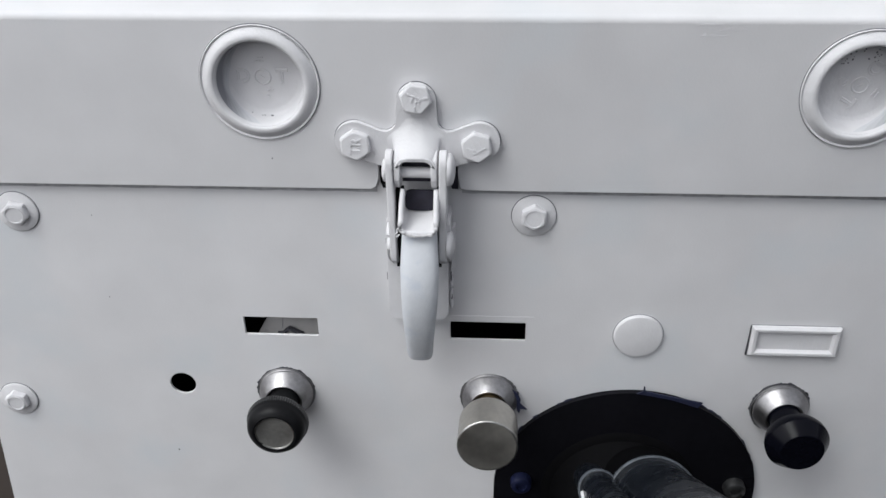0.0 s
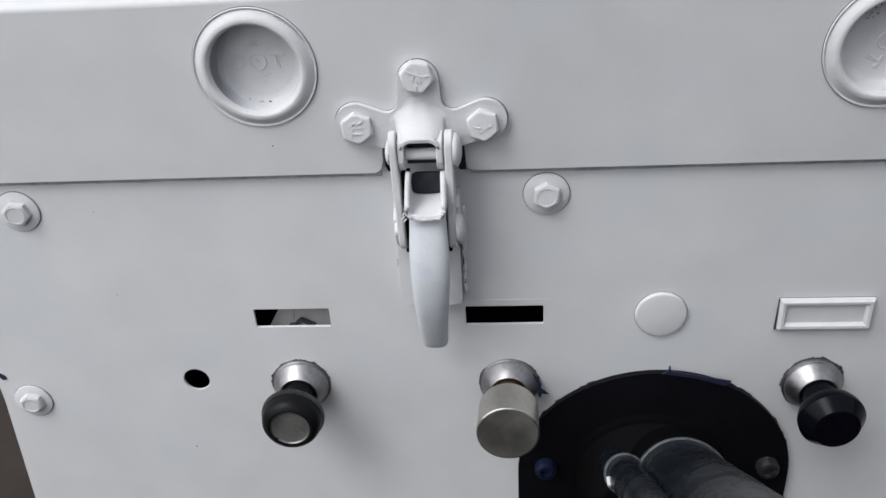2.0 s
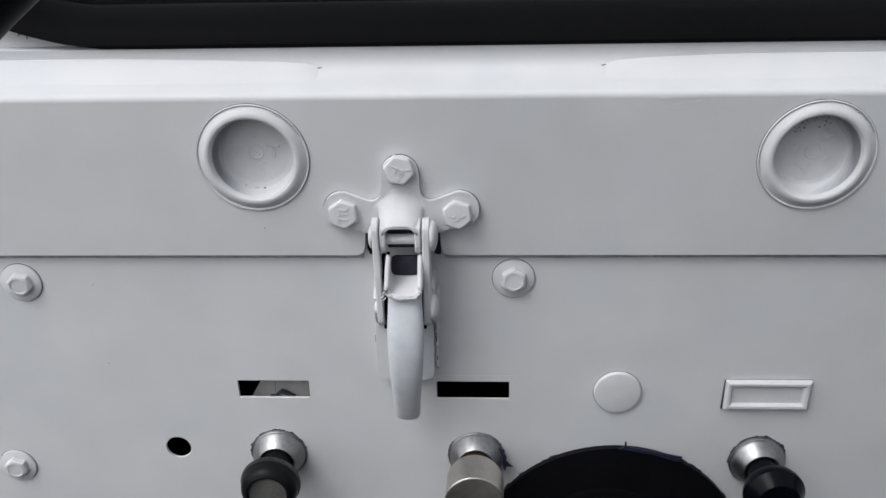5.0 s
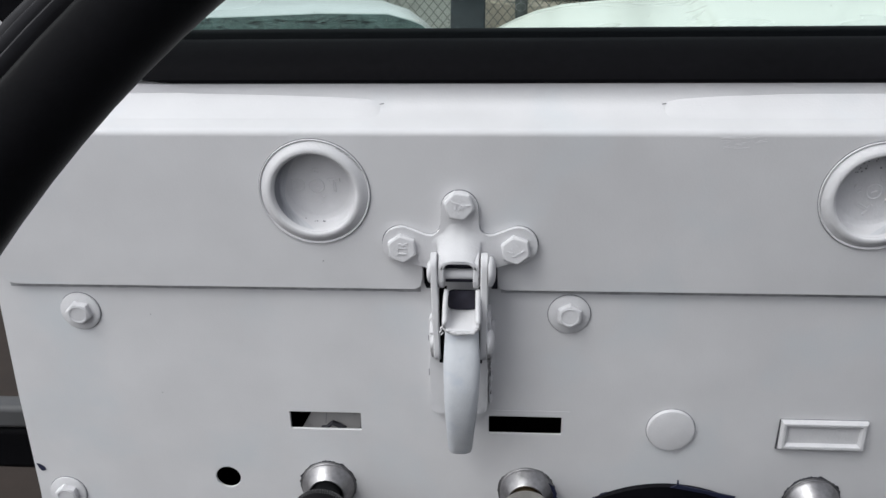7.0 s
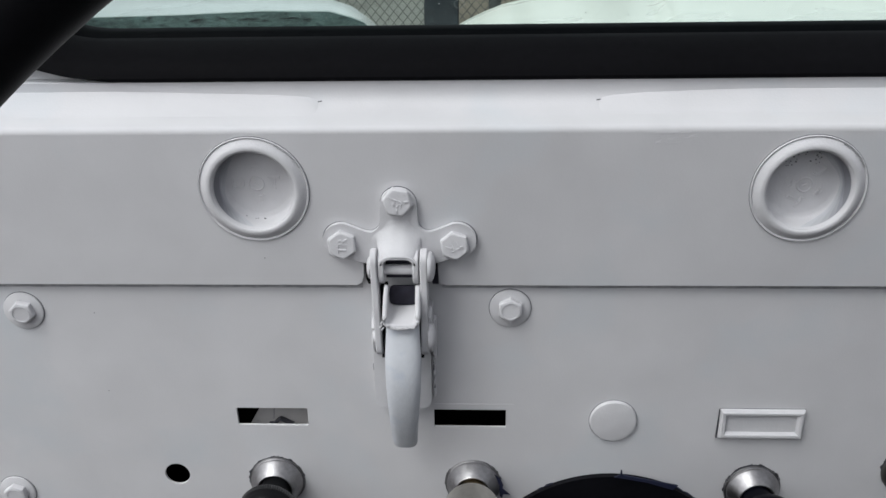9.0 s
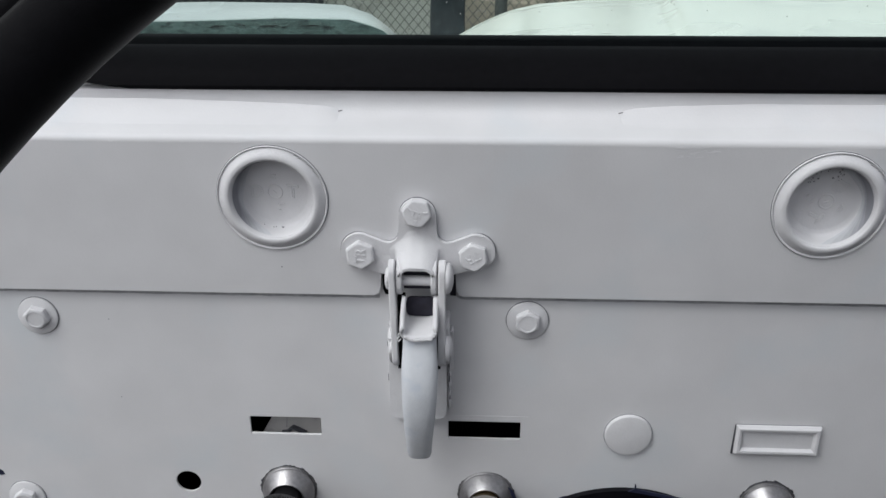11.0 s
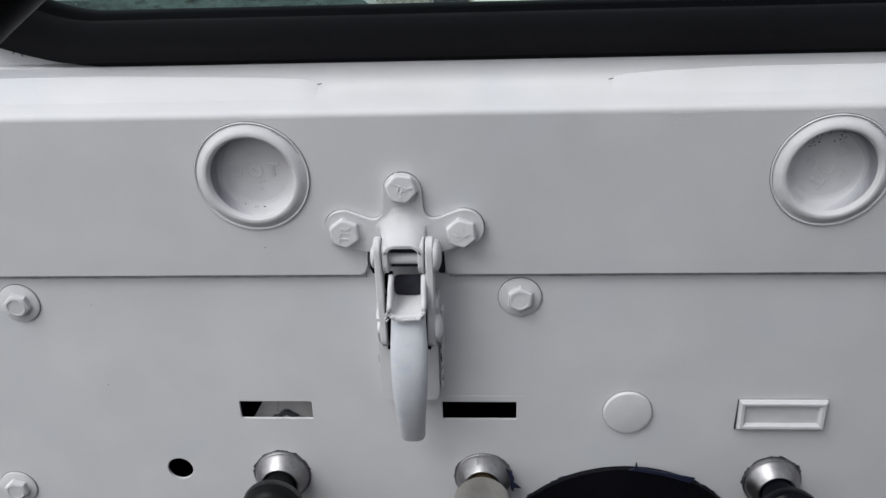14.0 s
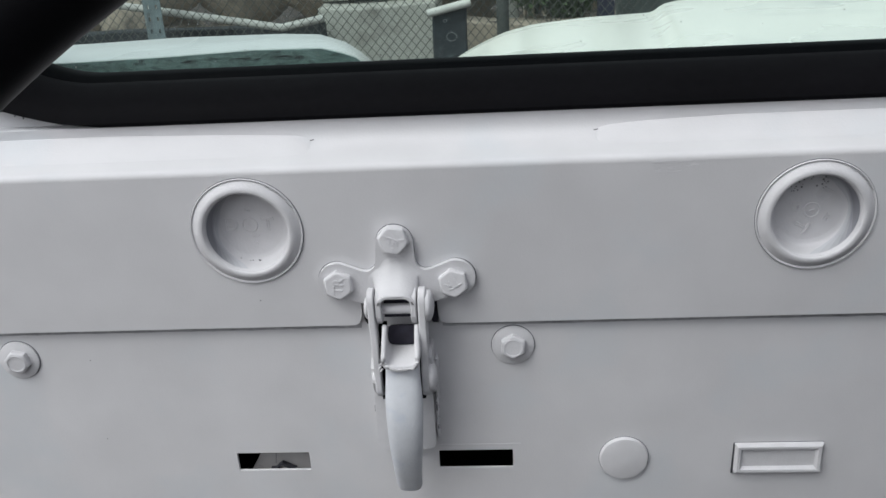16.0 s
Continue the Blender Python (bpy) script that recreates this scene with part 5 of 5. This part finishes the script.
block("earth_bank", -0.08, 0.75, 3.30, 3.60, 0.0, 0.70, stone, "brown earth bank behind the fence", "earth bank", 6, 0.05)
block("concrete_post", 0.112, 0.168, 3.68, 3.76, 0.0, 1.6, pale_pipe, "pale concrete post among the shrubs", "post", 1, 0.004)
block("concrete_post", 0.455, 0.500, 3.68, 3.76, 0.0, 1.6, pale_pipe, "slim pale concrete post among the shrubs", "post", 2, 0.004)
for a, b in (((-1.42, 3.05, 0.872), (-0.78, 3.05, 0.757)), ((-0.78, 3.05, 0.755), (-0.605, 3.05, 0.785)), ((-0.19, 2.91, 0.80), (-0.03, 2.91, 0.835))):
    tagged(part("pipe", rod(a, b, 0.015, 14), pale_pipe), "pale thin pipe lying along the fence", "pipe", "pipes along the fence")


def slotted_post(x, y, high):
    """An angle-iron post with a row of holes down each face."""
    ob = thing("slotted_post", "weathered blue-grey slotted angle post at the fence", "post", at=(x, y, 0))
    holes = [rounded(cx - 0.004, z, cx + 0.004, z + 0.016, 0.0035, 3) for z in [0.05 + 0.045 * k for k in range(int((high - 0.1) / 0.045))] for cx in (-0.016, 0.016)]
    part("front_face", prism([(-0.034, 0.0), (0.034, 0.0), (0.034, high), (-0.034, high)], 0.0, 0.003, holes), old_post, ob)
    part("side_face", box(-0.034, -0.031, 0.0031, 0.04, 0.0, high), old_post, ob)


slotted_post(-1.235, 2.94, 1.35)
for x, z, r, seed in ((-1.52, 0.16, 0.20, 1), (-1.46, 0.50, 0.17, 2), (-1.50, 0.76, 0.13, 3), (-1.80, 0.18, 0.22, 4), (-1.79, 0.56, 0.19, 5)):
    bm = bmesh.new()
    bmesh.ops.create_icosphere(bm, subdivisions=3, radius=r)
    for v in bm.verts:
        v.co *= 1 + 0.25 * noise.noise(v.co * 7 + Vector((seed * 4.3, 0, 0)))
        v.co.y *= 0.6
    rock = part("rock", bm, stone)
    rock.location = (x, 3.36, z)
    tagged(rock, "pale brown rough rock in a heap by the fence", "rock", "rocks by the fence")
rng = random.Random(11)
for k in range(34):
    x = -3.6 + 0.45 * (k % 17) + rng.uniform(-0.08, 0.08)
    z = 0.32 * (k // 17) * 2 + 0.34
    bm = bmesh.new()
    bmesh.ops.create_icosphere(bm, subdivisions=3, radius=0.34)
    for v in bm.verts:
        v.co *= 1 + 0.25 * noise.noise(v.co * 5 + Vector((k * 3.1, 0, 0)))
        v.co.y *= 0.7
    ob_r = part("boulder", bm, stone)
    ob_r.location = (x, 4.6 + rng.uniform(-0.05, 0.1), z - 0.05)
    tagged(ob_r, "rough brown boulder of a stone bank", "boulder", "boulders of the bank")


def bush(x, y, z, size, seed, name="shrub"):
    rg = random.Random(seed)
    verts, faces = [], []
    for k in range(900):
        d = Vector((rg.gauss(0, 1), rg.gauss(0, 0.7), rg.gauss(0, 0.8))).normalized() * size * rg.uniform(0.3, 1.0) ** 0.6
        a = Euler((rg.uniform(0, 6), rg.uniform(0, 6), rg.uniform(0, 6))).to_matrix()
        s = rg.uniform(0.015, 0.03)
        base = len(verts)
        for q in ((-s, 0, 0), (0, s * 0.5, 0.004), (s, 0, 0), (0, -s * 0.5, 0.004)):
            verts.append(tuple(d + a @ Vector(q)))
        faces.append((base, base + 1, base + 2, base + 3))
    me = bpy.data.meshes.new("crown")
    me.from_pydata(verts, [], faces)
    me.materials.append(leaf)
    ob = thing(name, "small green leafy shrub behind the fence", "shrub", "shrubs behind the fence", at=(x, y, z))
    crown = new("crown", me)
    crown.parent = ob
    for k in range(5):
        part("stem", rod((0, 0, -z), (rg.uniform(-0.5, 0.5) * size, rg.uniform(-0.3, 0.3) * size, rg.uniform(0, 0.6) * size), 0.008, 7), stone, ob)


bush(0.36, 3.46, 0.83, 0.15, 1)
bush(0.26, 3.56, 0.88, 0.18, 4)
bush(0.42, 3.60, 0.90, 0.14, 5)
bush(1.25, 3.6, 0.75, 0.40, 2)
bush(2.1, 3.8, 0.8, 0.45, 3)
block("dark_post", 0.470, 0.536, 3.2, 3.27, 0.0, 1.5, tape_blue, "dark blue post behind the fence", "post")

# ---- beside the dash: door opening ----
step = thing("side_step", "black side step with a grey top edge, outside the doorway", "side step")
part("body", box(-1.00, -0.36, 0.500, 0.530, 0.480, 0.5450), black_rubber, step, round_edge=0.01)
part("edge", box(-1.00, -0.36, 0.498, 0.530, 0.5455, 0.5790), sill_grey, step, round_edge=0.008)
for x in (-0.98, -0.42):
    part("leg", box(x - 0.02, x + 0.02, 0.505, 0.525, 0.0, 0.4795), black_rubber, step, round_edge=0.004)

# ---- unseen floor and walls, added to hold back light from below and behind ----
cab = box(-0.24, 1.25, -1.30, 0.07, 0.40, 0.42)
tagged(part("cab_floor", cab, black_rubber), "unseen black floor added to cut light from below", "floor", kind="structure")
tagged(part("cab_rear", box(-0.24, 1.25, -1.33, -1.30, 0.40, 1.42), sill_grey), "unseen grey rear wall added to block low sky light", "wall", kind="structure")
tagged(part("cab_side", box(1.25, 1.28, -1.33, 0.07, 0.40, 1.25), sill_grey), "unseen grey side wall added to block low sky light", "wall", kind="structure")
tagged(part("bulkhead", box(-0.24, 1.24, 0.09, 0.11, 0.42, 1.03), dark_inside), "dark bulkhead ahead of the footwell", "wall", kind="structure")
